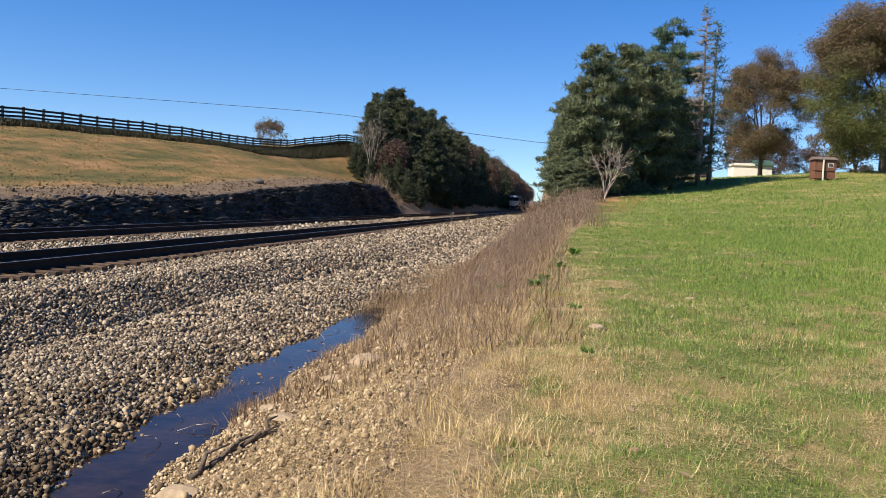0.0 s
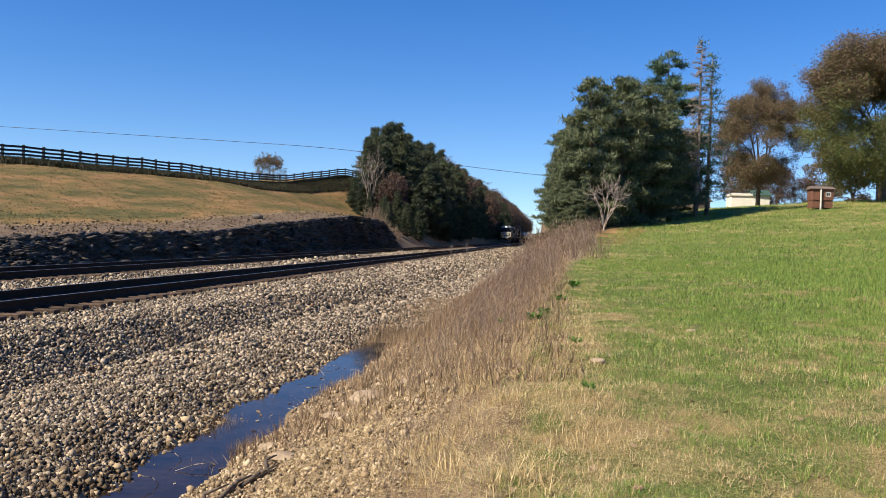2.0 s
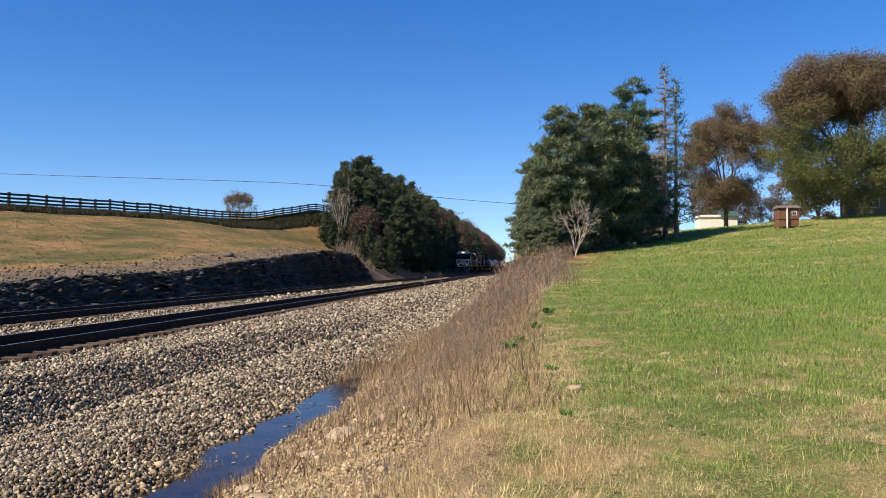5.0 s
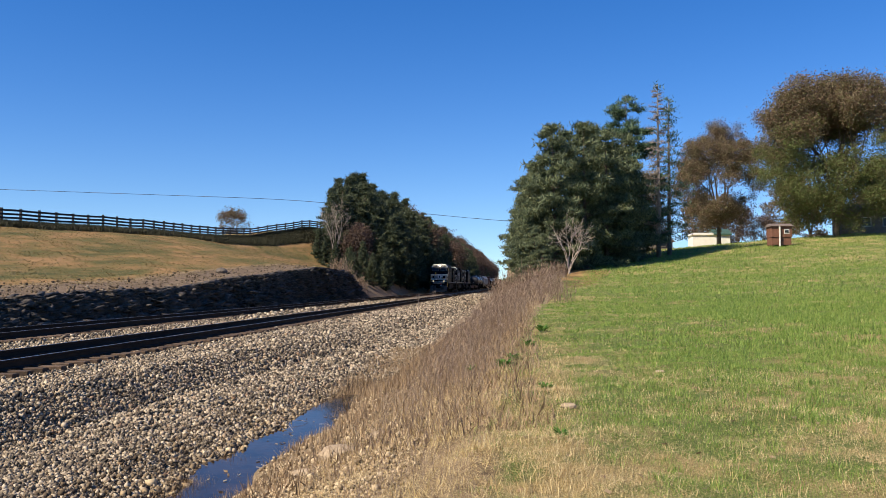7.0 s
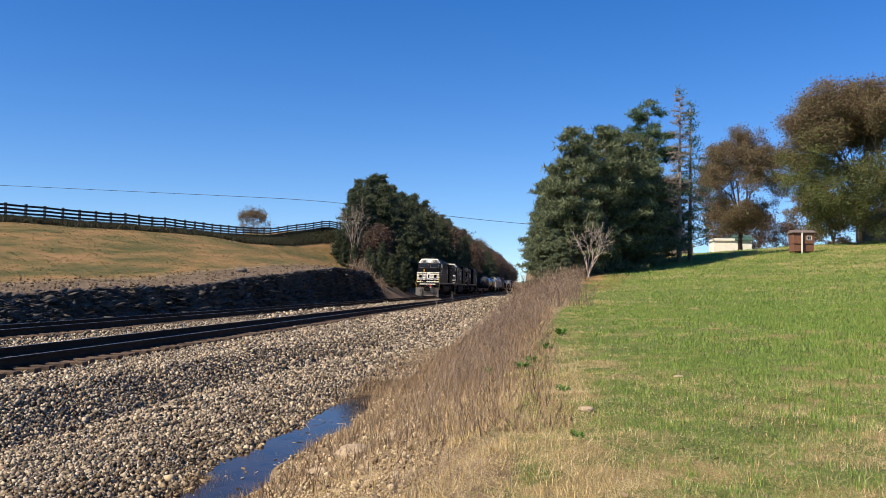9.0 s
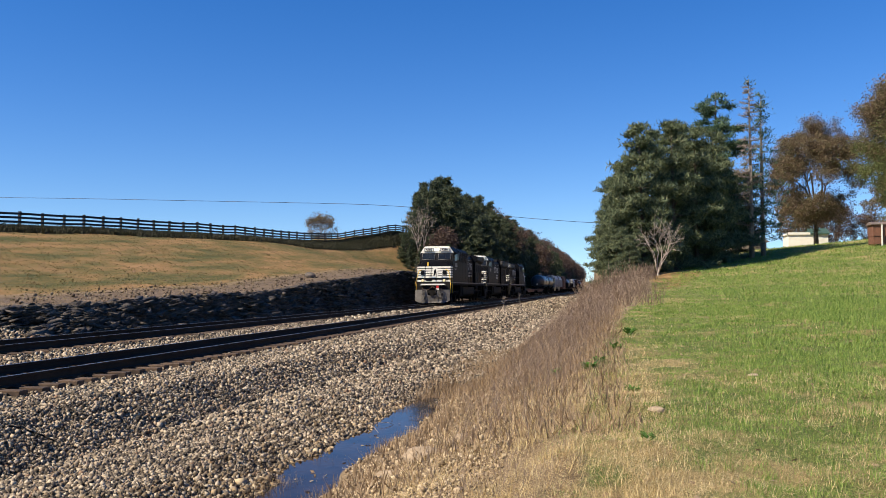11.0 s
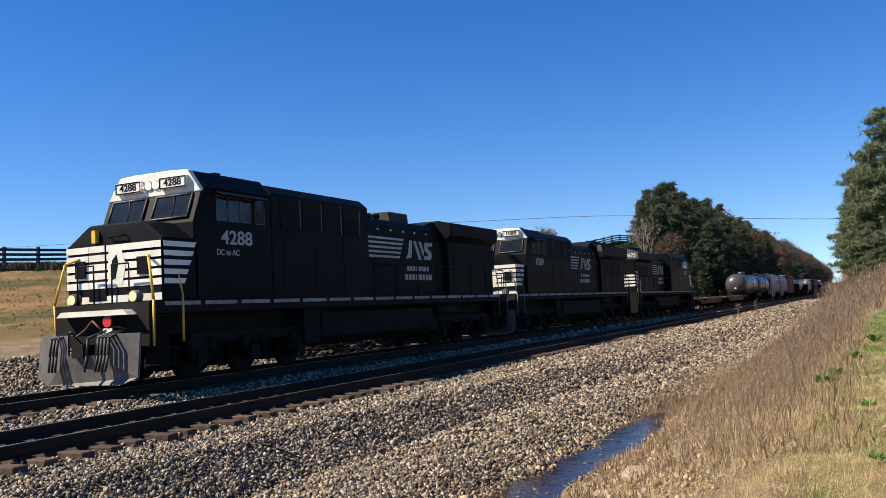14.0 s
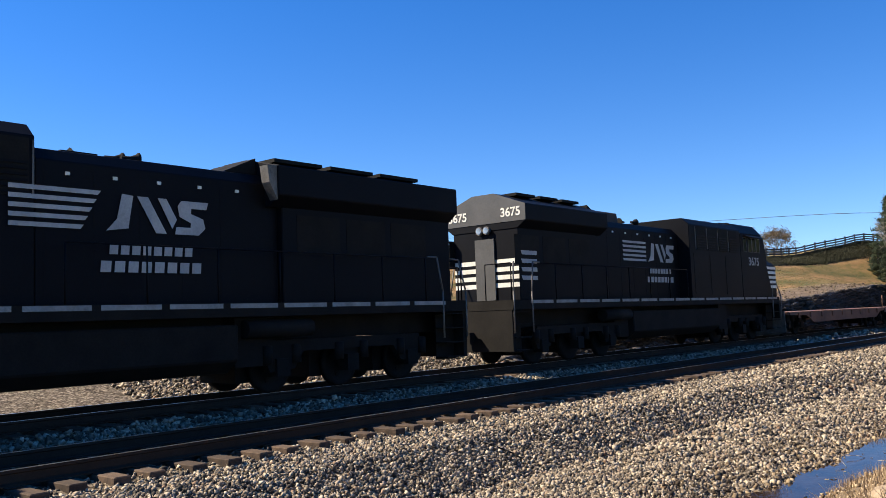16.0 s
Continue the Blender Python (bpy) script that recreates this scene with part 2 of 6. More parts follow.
M["lamp"] = lens_material("lit_headlight", 5.0, (1, 0.86, 0.66))
M["lamp_off"] = varied("headlight_glass", (0.25, 0.25, 0.24), (0.5, 0.5, 0.48), 9, 0.15, 0.5, bump=0)


def glass_material():
    n = Nodes("cab_glass")
    return n.done(n.ramp(n.noise(2), ((0.3, (0.006, 0.008, 0.01)), (0.7, (0.018, 0.022, 0.026)))), 0.06, 0, 0.3)


M["glass"] = glass_material()


def water_material():
    n = Nodes("puddle_water")
    n.bump(n.noise(9, 3, 0.5), 0.2, 0.012)
    col = n.ramp(n.noise(2.5), ((0.35, (0.014, 0.009, 0.007)), (0.7, (0.04, 0.025, 0.016))))
    return n.done(col, 0.07, 0, 0.14)


M["water"] = water_material()

# ---- mesh helpers ----


def box(bm, x0, x1, y0, y1, z0, z1):
    v = [bm.verts.new(p) for p in ((x0, y0, z0), (x1, y0, z0), (x1, y1, z0), (x0, y1, z0), (x0, y0, z1), (x1, y0, z1), (x1, y1, z1), (x0, y1, z1))]
    for f in ((3, 2, 1, 0), (4, 5, 6, 7), (0, 1, 5, 4), (1, 2, 6, 5), (2, 3, 7, 6), (3, 0, 4, 7)):
        bm.faces.new([v[i] for i in f])
    return bm


def prism(bm, pts, a, b, axis="x"):
    """pts extruded from a to b: (y, z) along x, (x, z) along y, (x, y) along z."""
    def at(p, c):
        return {"x": (c, p[0], p[1]), "y": (p[0], c, p[1]), "z": (p[0], p[1], c)}[axis]
    lo = [bm.verts.new(at(p, a)) for p in pts]
    hi = [bm.verts.new(at(p, b)) for p in pts]
    fs = [bm.faces.new(lo), bm.faces.new(hi[::-1])]
    for i in range(len(pts)):
        j = (i + 1) % len(pts)
        fs.append(bm.faces.new((lo[i], lo[j], hi[j], hi[i])))
    bmesh.ops.recalc_face_normals(bm, faces=fs)
    return bm


def rod(bm, p, q, r, r2=None, n=8, cap=True):
    p, q = Vector(p), Vector(q)
    r2 = r if r2 is None else r2
    d = (q - p).normalized()
    u = d.orthogonal().normalized()
    w = d.cross(u)
    lo = [bm.verts.new(p + r * (u * math.cos(a) + w * math.sin(a))) for a in (i * math.tau / n for i in range(n))]
    hi = [bm.verts.new(q + r2 * (u * math.cos(a) + w * math.sin(a))) for a in (i * math.tau / n for i in range(n))]
    for i in range(n):
        f = bm.faces.new((lo[i], lo[(i + 1) % n], hi[(i + 1) % n], hi[i]))
        f.smooth = True
    if cap:
        bm.faces.new(lo[::-1]), bm.faces.new(hi)
    return bm


def tube(bm, pts, r, n=6):
    for a, b in zip(pts, pts[1:]):
        rod(bm, a, b, r, None, n)
    return bm


def lathe(bm, prof, n=24, axis="y"):
    """prof: (along, radius) turned round the axis."""
    rings = []
    for s, r in prof:
        ring = []
        for i in range(n):
            a = i * math.tau / n
            c, d = r * math.cos(a), r * math.sin(a)
            ring.append(bm.verts.new({"y": (c, s, d), "z": (c, d, s), "x": (s, c, d)}[axis]))
        rings.append(ring)
    fs = []
    for a, b in zip(rings, rings[1:]):
        for i in range(n):
            f = bm.faces.new((a[i], a[(i + 1) % n], b[(i + 1) % n], b[i]))
            f.smooth = True
            fs.append(f)
    fs += [bm.faces.new(rings[0]), bm.faces.new(rings[-1])]
    bmesh.ops.recalc_face_normals(bm, faces=fs)
    return bm


def part(name, bm, material, parent=None, label="", bevel=0.0):
    if bevel:
        bmesh.ops.bevel(bm, geom=[e for e in bm.edges if e.calc_face_angle(0) > 0.5], offset=bevel, segments=1, affect="EDGES", clamp_overlap=True)
    me = bpy.data.meshes.new(name)
    bm.to_mesh(me)
    bm.free()
    me.materials.append(M[material])
    ob = new(name, me)
    ob.parent = parent
    return tagged(ob, label)


def mesh_from(name, verts, faces, materials, smooth=False):
    """A mesh from numpy arrays, all faces with the same number of corners."""
    verts, faces = np.asarray(verts, np.float32), np.asarray(faces, np.int32)
    me = bpy.data.meshes.new(name)
    k = faces.shape[1]
    me.vertices.add(len(verts))
    me.vertices.foreach_set("co", verts.ravel())
    me.loops.add(faces.size)
    me.loops.foreach_set("vertex_index", faces.ravel())
    me.polygons.add(len(faces))
    me.polygons.foreach_set("loop_start", np.arange(0, faces.size, k, dtype=np.int32))
    me.polygons.foreach_set("loop_total", np.full(len(faces), k, np.int32))
    if smooth:
        me.polygons.foreach_set("use_smooth", np.ones(len(faces), bool))
    me.update(calc_edges=True)
    me.validate()
    for m in materials:
        me.materials.append(M[m])
    return me


def new_bm():
    return bmesh.new()


# ---- the ground ----
NEAR_TRACK, FAR_TRACK, FAR_RISE = -10.74, -15.2, 0.119
WATER = -0.99


def ramp_to(y, ys, zs):
    return np.interp(y, ys, zs)


def field_height(x, y):
    yy = np.where(y < 105, np.maximum(y, -20), 105 + (y - 105) * 0.12)
    yy = np.maximum(yy, 0)
    return 0.018 * yy + 0.00028 * yy * yy + 0.0008 * yy * np.clip(x - 8, -8, 30)


def fence_x(y):
    return ramp_to(y, [-60, 0, 45, 68, 96, 128, 146, 400], [-66, -60, -52, -48, -43.5, -41, -35.5, -33])


def fence_z(y):
    return ramp_to(y, [-60, 0, 45, 68, 96, 112, 127, 143, 200, 500], [4, 4.9, 5.75, 6.7, 7.5, 7.75, 8.45, 10.9, 10, 9])


def ground_height(x, y):
    x, y = np.asarray(x, float), np.asarray(y, float)
    # left: cut, hillside, fence crest
    top = ramp_to(y, [0, 18, 30, 37, 51, 62, 83, 92, 100, 108, 118, 160], [0.4, 0.7, 0.85, 0.98, 1.35, 2.05, 3.05, 3.0, 2.8, 1.6, 1.6, 2.5])
    xw = ramp_to(y, [0, 24, 34, 95, 110], [-25, -24.5, -20.3, -20.3, -23])
    u = np.clip((-18.5 - x) / (-18.5 - xw), 0, 1)
    cut = -0.35 + (top + 0.35) * u * u * (3 - 2 * u)
    v = np.clip((xw - x) / (xw - fence_x(y)), 0, 1)
    hill = top + (fence_z(y) - top) * (0.55 * v + 0.45 * v * v * (3 - 2 * v)) - np.maximum(fence_x(y) - 1.5 - x, 0) * 0.07
    left = np.where(x > xw, cut, hill)
    # track bed and ballast
    bed = np.interp(x, [-18.5, -17.2, -16.7, -13.7, -13.2, -12.3, -9.9, -9.6, -9.3], [-0.35, -0.24, -0.12, -0.12, -0.21, -0.255, -0.265, -0.265, -0.3])
    # shoulder, crease, ditch, bank
    cx = ramp_to(y, [6, 10.7, 13.4, 17.5, 24, 35, 60], [-7.5, -7.35, -7.2, -6.9, -6.2, -5.4, -5.2])
    near = ramp_to(y, [4, 6.2, 8.5], [0.55, 0.42, 0])
    fill = np.clip((y - 19) / 14, 0, 1)
    bank_x = ramp_to(y, [0, 15, 25, 50, 70, 200], [-0.35, -0.25, 0.1, 1.4, 1.6, -4])
    f_edge = field_height(bank_x, y)
    toe = -0.88 * (1 - fill) + -0.62 * fill
    ditch = -1.14 * (1 - fill) + -0.72 * fill
    one = np.ones_like(y)
    p = [-9.3 * one, cx - 1.15, cx - 0.12, cx + 0.12, cx + 0.55, -5.0 + near, -4.35 + near, -3.9 + near, -3.6 + near * 0.9, -3.2 + near * 0.8, bank_x]
    q = [-0.3 * one, -0.38 * one, -0.9 + 0.2 * fill, -0.9 + 0.2 * fill, -0.72 + 0.05 * fill, -0.8 + 0.1 * fill, -0.97 * (1 - fill) - 0.7 * fill, ditch, ditch + 0.03, toe, f_edge]
    x0 = x
    x = x + (0.1 * np.sin(1.15 * y + 0.4) + 0.07 * np.sin(2.9 * y)) * np.exp(-((x + 3.6) / 1.1) ** 2) * (1 - fill)
    mid = np.full_like(y, -0.3)
    for a, b, c, d in zip(p, p[1:], q, q[1:]):
        w = np.clip((x - a) / (b - a), 0, 1)
        mid = np.where(x >= a, c + (d - c) * w, mid)
    x = x0
    right = field_height(x, y)
    return np.where(x < -18.5, left, np.where(x < -9.3, bed, np.where(x < bank_x, mid, right)))


def wobble(x, y, s, amp, seed=0.0):
    """Cheap smooth unevenness."""
    return amp * (np.sin(x * s * 1.3 + 1.7 * np.sin(y * s * 0.9 + seed)) + np.sin(y * s * 1.1 + 2.1 * np.sin(x * s * 0.7 + seed * 2 + 1))) * 0.5


def ground_rough(x, y):
    """The ground with its unevenness; the track bed stays true."""
    z = ground_height(x, y)
    off = np.clip((np.abs(x + 13) - 4.2) / 1.0, 0, 1)
    wet = np.clip((np.abs(x + 3.6) - 0.2) / 0.8, 0, 1)
    z = z + off * wet * (wobble(x, y, 2.3, 0.035) + wobble(x, y, 6.1, 0.02, 3) + wobble(x, y, 0.35, 0.05, 5))
    return z + np.where((x > -18.3) & (x < -4.3), wobble(x, y, 9.0, 0.012, 2), 0)


def spaced(stops):
    out = []
    for a, b, d in stops:
        out += list(np.arange(a, b, d))
    return np.array(out + [stops[-1][1]])


def build_ground():
    xs = spaced(((-900, -150, 75), (-150, -60, 6), (-60, -26, 1.2), (-26, -18, 0.35), (-18, -9.6, 0.4), (-9.6, 2.5, 0.14), (2.5, 12, 0.5), (12, 60, 2.5), (60, 200, 20), (200, 1000, 100)))
    ys = spaced(((-120, -20, 10), (-20, 2, 1.5), (2, 24, 0.2), (24, 50, 0.6), (50, 130, 1.6), (130, 260, 6), (260, 600, 25), (600, 1800, 150)))
    X, Y = np.meshgrid(xs, ys)
    Z = ground_rough(X, Y)
    verts = np.stack([X, Y, Z], -1).reshape(-1, 3)
    nx, ny = len(xs), len(ys)
    i = (np.arange(ny - 1)[:, None] * nx + np.arange(nx - 1)[None, :]).ravel()
    me = mesh_from("ground", verts, np.stack([i, i + 1, i + nx + 1, i + nx], 1), ["ground"], True)
    x, y = X.ravel(), Y.ravel()
    edge = np.interp(y, [0, 15, 25, 45, 60, 75, 200], [-0.4, -0.3, 0.2, 1.6, 3.2, 6, 10])
    grass = np.clip((x - edge) / 0.9 + 0.5, 0, 1) * np.clip((x + 1.2) / 0.6, 0, 1)
    near = np.exp(-((x - 1.8) / 2.2) ** 2) * np.exp(-((y - 5) / 5.0) ** 2)
    grass = np.clip(grass - 0.35 * near, 0, 1)
    gravel = np.clip((x + 18.6) / 0.4, 0, 1) * np.clip((np.interp(y, [0, 6, 8, 17, 22, 200], [-3.7, -3.8, -4.15, -4.15, -2.9, -2.9]) - x) / 0.5, 0, 1)
    gravel = np.maximum(gravel, 0.62 * ((x < -18.4) & (x > -24) & (y < 30)))
    xw = ramp_to(y, [0, 24, 34, 95, 110], [-25, -24.5, -20.3, -20.3, -23])
    hay = np.clip((xw - 3.0 - x) / 3.0 + 0.3, 0, 1)
    mound = np.exp(-((x - np.interp(y, [45, 72], [1.6, 5.2])) / 2.3) ** 2) * np.clip((y - 42) / 12, 0, 1) * np.clip((80 - y) / 8, 0, 1)
    grass = np.clip(grass - mound, 0, 1)
    hay = np.maximum(hay, mound)
    bare = np.where((x < -18.6) & (y > 26) & (y < 112), np.where(x > xw - 0.25, 1.0, 0.5 * np.clip((x - xw + 4.2) / 1.6, 0, 1)), 0) * np.clip((y - 26) / 8, 0, 1)
    # darker soil past the cut's end stands in for the trees' shade
    bare = np.where((x < -18.6) & (x > -27) & (y > 99) & (y < 135), 0.62, bare)
    hay = hay * (1 - np.clip(bare * 2, 0, 1))
    zone = np.stack([grass, gravel, hay, 1 - bare], 1).astype(np.float32)
    me.color_attributes.new("zone", "FLOAT_COLOR", "POINT").data.foreach_set("color", zone.ravel())
    return tagged(new("ground", me), "open ground of ballast, clay bank, mown green field and dry hillside", "ground", kind="structure")


build_ground()

# ---- tracks ----
RAIL = ((-0.075, 0), (0.075, 0), (0.075, 0.015), (0.012, 0.035), (0.012, 0.13), (0.037, 0.145), (0.037, 0.18), (-0.037, 0.18), (-0.037, 0.145), (-0.012, 0.13), (-0.012, 0.035), (-0.075, 0.015))


def build_track(name, x, z, label, ties):
    track = new(name)
    track.location = (x, 0, z)
    tagged(track, label, "railway track", "the two tracks")
    for side in (-0.755, 0.755):
        bm = prism(new_bm(), [(side + a, b - 0.18) for a, b in RAIL], -80, 900, "y")
        part("rail", bm, "rail", track)
        part("rail_head", box(new_bm(), side - 0.024, side + 0.024, -80, 900, 0.0, 0.003), "rail_top", track, "bright worn running surface")
    bm = box(new_bm(), -1.37, 1.37, -0.11, 0.11, -0.37, -0.185)
    bmesh.ops.bevel(bm, geom=bm.edges[:], offset=0.012, segments=1, affect="EDGES")
    me = bpy.data.meshes.new("tie")
    bm.to_mesh(me)
    bm.free()
    me.materials.append(M["tie"])
    rnd = random.Random(5)
    y = ties[0]
    while y < ties[1]:
        t = new("tie", me)
        t.parent = track
        t.matrix_basis = pose(rnd.uniform(-0.06, 0.09), y + rnd.uniform(-0.03, 0.03), rnd.uniform(-0.012, 0.01), 0, 0, rnd.uniform(-1.2, 1.2))
        y += 0.52
    bm = new_bm()
    while y < 260:
        box(bm, -1.3, 1.3, y - 0.11, y + 0.11, -0.37, -0.185)
        y += 0.52
    tagged(part("tie_bed", bm, "tie", track), kind="stuff")
    bm = new_bm()
    for k in range(int((ties[1] - ties[0]) / 0.52)):
        for side in (-0.755, 0.755):
            box(bm, side - 0.18, side + 0.18, ties[0] + k * 0.52 - 0.09, ties[0] + k * 0.52 + 0.09, -0.186, -0.176)
    tagged(part("plate_row", bm, "rail", track, "rusty steel tie plates"), kind="stuff")
    return track


build_track("railway_track", NEAR_TRACK, 0, "empty near track of rusty rails on dark wooden ties", (-6, 62))
build_track("railway_track", FAR_TRACK, FAR_RISE, "far track of rusty rails that carries the freight train", (0, 62))

# ---- loose stones ----
OCTA = np.array(((1, 0, 0), (-1, 0, 0), (0, 1, 0), (0, -1, 0), (0, 0, 1), (0, 0, -1)), float)
OCTA_F = np.array(((0, 2, 4), (2, 1, 4), (1, 3, 4), (3, 0, 4), (2, 0, 5), (1, 2, 5), (3, 1, 5), (0, 3, 5)))
CUBE = np.array([(a, b, c) for a in (-1, 1) for b in (-1, 1) for c in (-1, 1)], float)
CUBE_F = np.array(((0, 1, 3, 2), (4, 6, 7, 5), (0, 4, 5, 1), (2, 3, 7, 6), (0, 2, 6, 4), (1, 5, 7, 3)))


def turned(rng, n):
    q = rng.normal(size=(n, 4))
    q /= np.linalg.norm(q, axis=1)[:, None]
    w, x, y, z = q.T
    return np.stack([np.stack([1 - 2 * (y * y + z * z), 2 * (x * y - z * w), 2 * (x * z + y * w)], -1), np.stack([2 * (x * y + z * w), 1 - 2 * (x * x + z * z), 2 * (y * z - x * w)], -1), np.stack([2 * (x * z - y * w), 2 * (y * z + x * w), 1 - 2 * (x * x + y * y)], -1)], 1)


def stones(name, areas, material, label, seed, cube=False, lift=0.25):
    """areas: (x0, x1, y0, y1, how many to a square metre, radius)."""
    rng = np.random.default_rng(seed)
    base, faces = (CUBE * 0.72, CUBE_F) if cube else (OCTA, OCTA_F)
    V, F, k = [], [], 0
    for x0, x1, y0, y1, dens, rad in areas:
        n = int((x1 - x0) * (y1 - y0) * dens)
        x, y = rng.uniform(x0, x1, n), rng.uniform(y0, y1, n)
        z = ground_rough(x, y)
        r = rad * rng.uniform(0.6, 1.35, n)
        v = base[None] * rng.uniform(0.55, 1.3, (n, len(base), 3)) * rng.uniform(0.45, 1.6, (n, 1, 3))
        v = np.einsum("nij,nkj->nki", turned(rng, n), v) * r[:, None, None]
        v += np.stack([x, y, z + r * (lift + rng.uniform(-0.7, 0.95, n))], 1)[:, None]
        V.append(v.reshape(-1, 3))
        F.append((faces[None] + len(base) * np.arange(n)[:, None, None]).reshape(-1, faces.shape[1]) + k)
        k += n * len(base)
    ob = new(name, mesh_from(name, np.concatenate(V), np.concatenate(F), [material]))
    return tagged(ob, label, "gravel", kind="stuff")


stones("ballast_stones", ((-9.35, -4.3, 3.5, 13, 1050, 0.022), (-9.35, -4.2, 13, 22, 660, 0.027), (-9.35, -3.2, 22, 40, 250, 0.037), (-9.35, -3.4, 40, 70, 70, 0.055), (-9.35, -3.6, 70, 110, 24, 0.075), (-9.35, -4.0, 110, 160, 10, 0.11), (-13.75, -12.1, 40, 90, 45, 0.07), (-13.75, -12.1, 4, 40, 200, 0.034), (-9.95, -9.3, 3.5, 30, 150, 0.024), (-9.95, -9.3, 30, 60, 60, 0.035)),
       "ballast", "pale grey crushed stone ballast beside the track", 3, True)
stones("median_stones", ((-17.2, -16.6, 10, 40, 60, 0.045), (-23.5, -18.3, 12, 29, 90, 0.045)), "ballast", "grey crushed stone beyond the far track", 4, True)
stones("bank_stones", ((-3.3, -0.9, 3.2, 11, 800, 0.012), (-3.2, -1.2, 4, 11, 50, 0.024), (-3.4, -1.6, 11, 20, 160, 0.02), (-4.5, -3.9, 7, 18, 150, 0.035)), "bank_stone", "tan pebbles on the clay bank of the ditch", 5, True, 0.1)

stones("stained_stones", ((-5.9, -4.2, 3.2, 8.5, 520, 0.022), (-5.2, -4.2, 8.5, 17, 200, 0.024), (-6.6, -5.9, 3.2, 7, 200, 0.022), (-4.4, -3.75, 3.2, 8, 520, 0.022)), "stained_stone", "brown stained stones and litter low on the ballast", 6, True, 0.75)
stones("cut_rubble", ((-24.5, -20.2, 29, 60, 7, 0.045), (-24, -20.4, 60, 100, 4, 0.055)), "stained_stone", "brown rubble along the top of the cut", 7, True, 0.1)


def build_water():
    rng = np.random.default_rng(2)
    ys = np.arange(-8.0, 19.4, 0.2)
    v = [(-4.45, y, WATER) for y in ys] + [(-2.6, y, WATER) for y in ys]
    n = len(ys)
    me = mesh_from("puddle", v, [(i + n, i + n + 1, i + 1, i) for i in range(n - 1)], ["water"])
    tagged(new("puddle", me), "still dark puddle in the ditch, mirroring the sky", "water", kind="structure")


build_water()


def build_rock_cut():
    """Ledges of broken shale along the foot of the hillside."""
    rng = np.random.default_rng(8)
    V, F, k = [], [], 0
    n = 19000
    y = 27 + rng.uniform(0, 1, n) * 76
    u = rng.uniform(0, 0.99, n)
    xw = ramp_to(y, [0, 24, 34, 95, 110], [-25, -24.5, -20.3, -20.3, -23])
    x = -18.5 + (xw + 18.5) * u
    z = ground_rough(x, y)
    keep = rng.uniform(0, 1, n) < np.clip((y - 25) / 7, 0.05, 1)
    x, y, z = x[keep], y[keep], z[keep]
    n = len(x)
    size = np.stack([rng.uniform(0.06, 0.24, n), rng.uniform(0.1, 0.5, n), rng.uniform(0.014, 0.055, n)], 1)
    v = CUBE[None] * rng.uniform(0.4, 1.25, (n, 8, 3)) * size[:, None]
    a = rng.normal(0, 0.35, n)
    c, s = np.cos(a), np.sin(a)
    big = rng.uniform(0, 1, n) < 0.05
    v[big] *= np.array((1.4, 1.8, 1.8))
    x = x + 0.35 * np.sin(y * 0.9 + 2 * np.sin(y * 0.31)) * np.sin(y * 0.23 + 1) + rng.normal(0, 0.1, n)
    v = np.stack([v[..., 0] * c[:, None] - v[..., 1] * s[:, None], v[..., 0] * s[:, None] + v[..., 1] * c[:, None], v[..., 2] + v[..., 1] * rng.normal(0.06, 0.09, n)[:, None] + v[..., 0] * rng.normal(0, 0.2, n)[:, None]], -1)
    v += np.stack([x + 0.08, y, z], 1)[:, None]
    ob = new("rock_cut", mesh_from("rock_cut", v.reshape(-1, 3), (CUBE_F[None] + 8 * np.arange(n)[:, None, None]).reshape(-1, 4), ["rock"]))
    tagged(ob, "low cut of dark layered shale along the track", "rock face", kind="stuff")


build_rock_cut()

# ---- fence ----


def build_fence():
    fence = tagged(new("board_fence"), "black four-board horse fence along the crest of the hillside", "fence")
    pm = box(new_bm(), -0.1, 0.1, -0.1, 0.1, -0.3, 1.5)
    bmesh.ops.bevel(pm, geom=pm.edges[:], offset=0.012, segments=1, affect="EDGES")
    post = bpy.data.meshes.new("post")
    pm.to_mesh(post)
    pm.free()
    bm = box(new_bm(), 0.08, 0.12, 0.0, 1.0, -0.095, 0.095)
    board = bpy.data.meshes.new("board")
    bm.to_mesh(board)
    bm.free()
    for me in (post, board):
        me.materials.append(M["fence"])
    rnd = random.Random(3)
    y, spots = 26.0, []
    while y < 150:
        x = float(fence_x(y))
        spots.append(Vector((x, y, float(ground_rough(x, y)))))
        y += 2.44 * 0.985
    for i, p in enumerate(spots):
        o = new("post", post)
        o.parent = fence
        o.matrix_basis = Matrix.Translation(p) @ pose(0, 0, rnd.uniform(-0.04, 0.04), rnd.uniform(-1.5, 1.5), rnd.uniform(-1.5, 1.5), 0)
        if i + 1 < len(spots):
            d = spots[i + 1] - p
            turn = Matrix.Rotation(math.atan2(-d.x, d.y), 4, "Z") @ Matrix.Rotation(math.atan2(d.z, math.hypot(d.x, d.y)), 4, "X")
            for h in (0.28, 0.62, 0.96, 1.3):
                b = new("board", board)
                b.parent = fence
                b.matrix_basis = Matrix.Translation(p + Vector((0, 0, h + rnd.uniform(-0.015, 0.015)))) @ turn @ Matrix.Diagonal((1, d.length, 1, 1))


build_fence()

# ---- trees ----


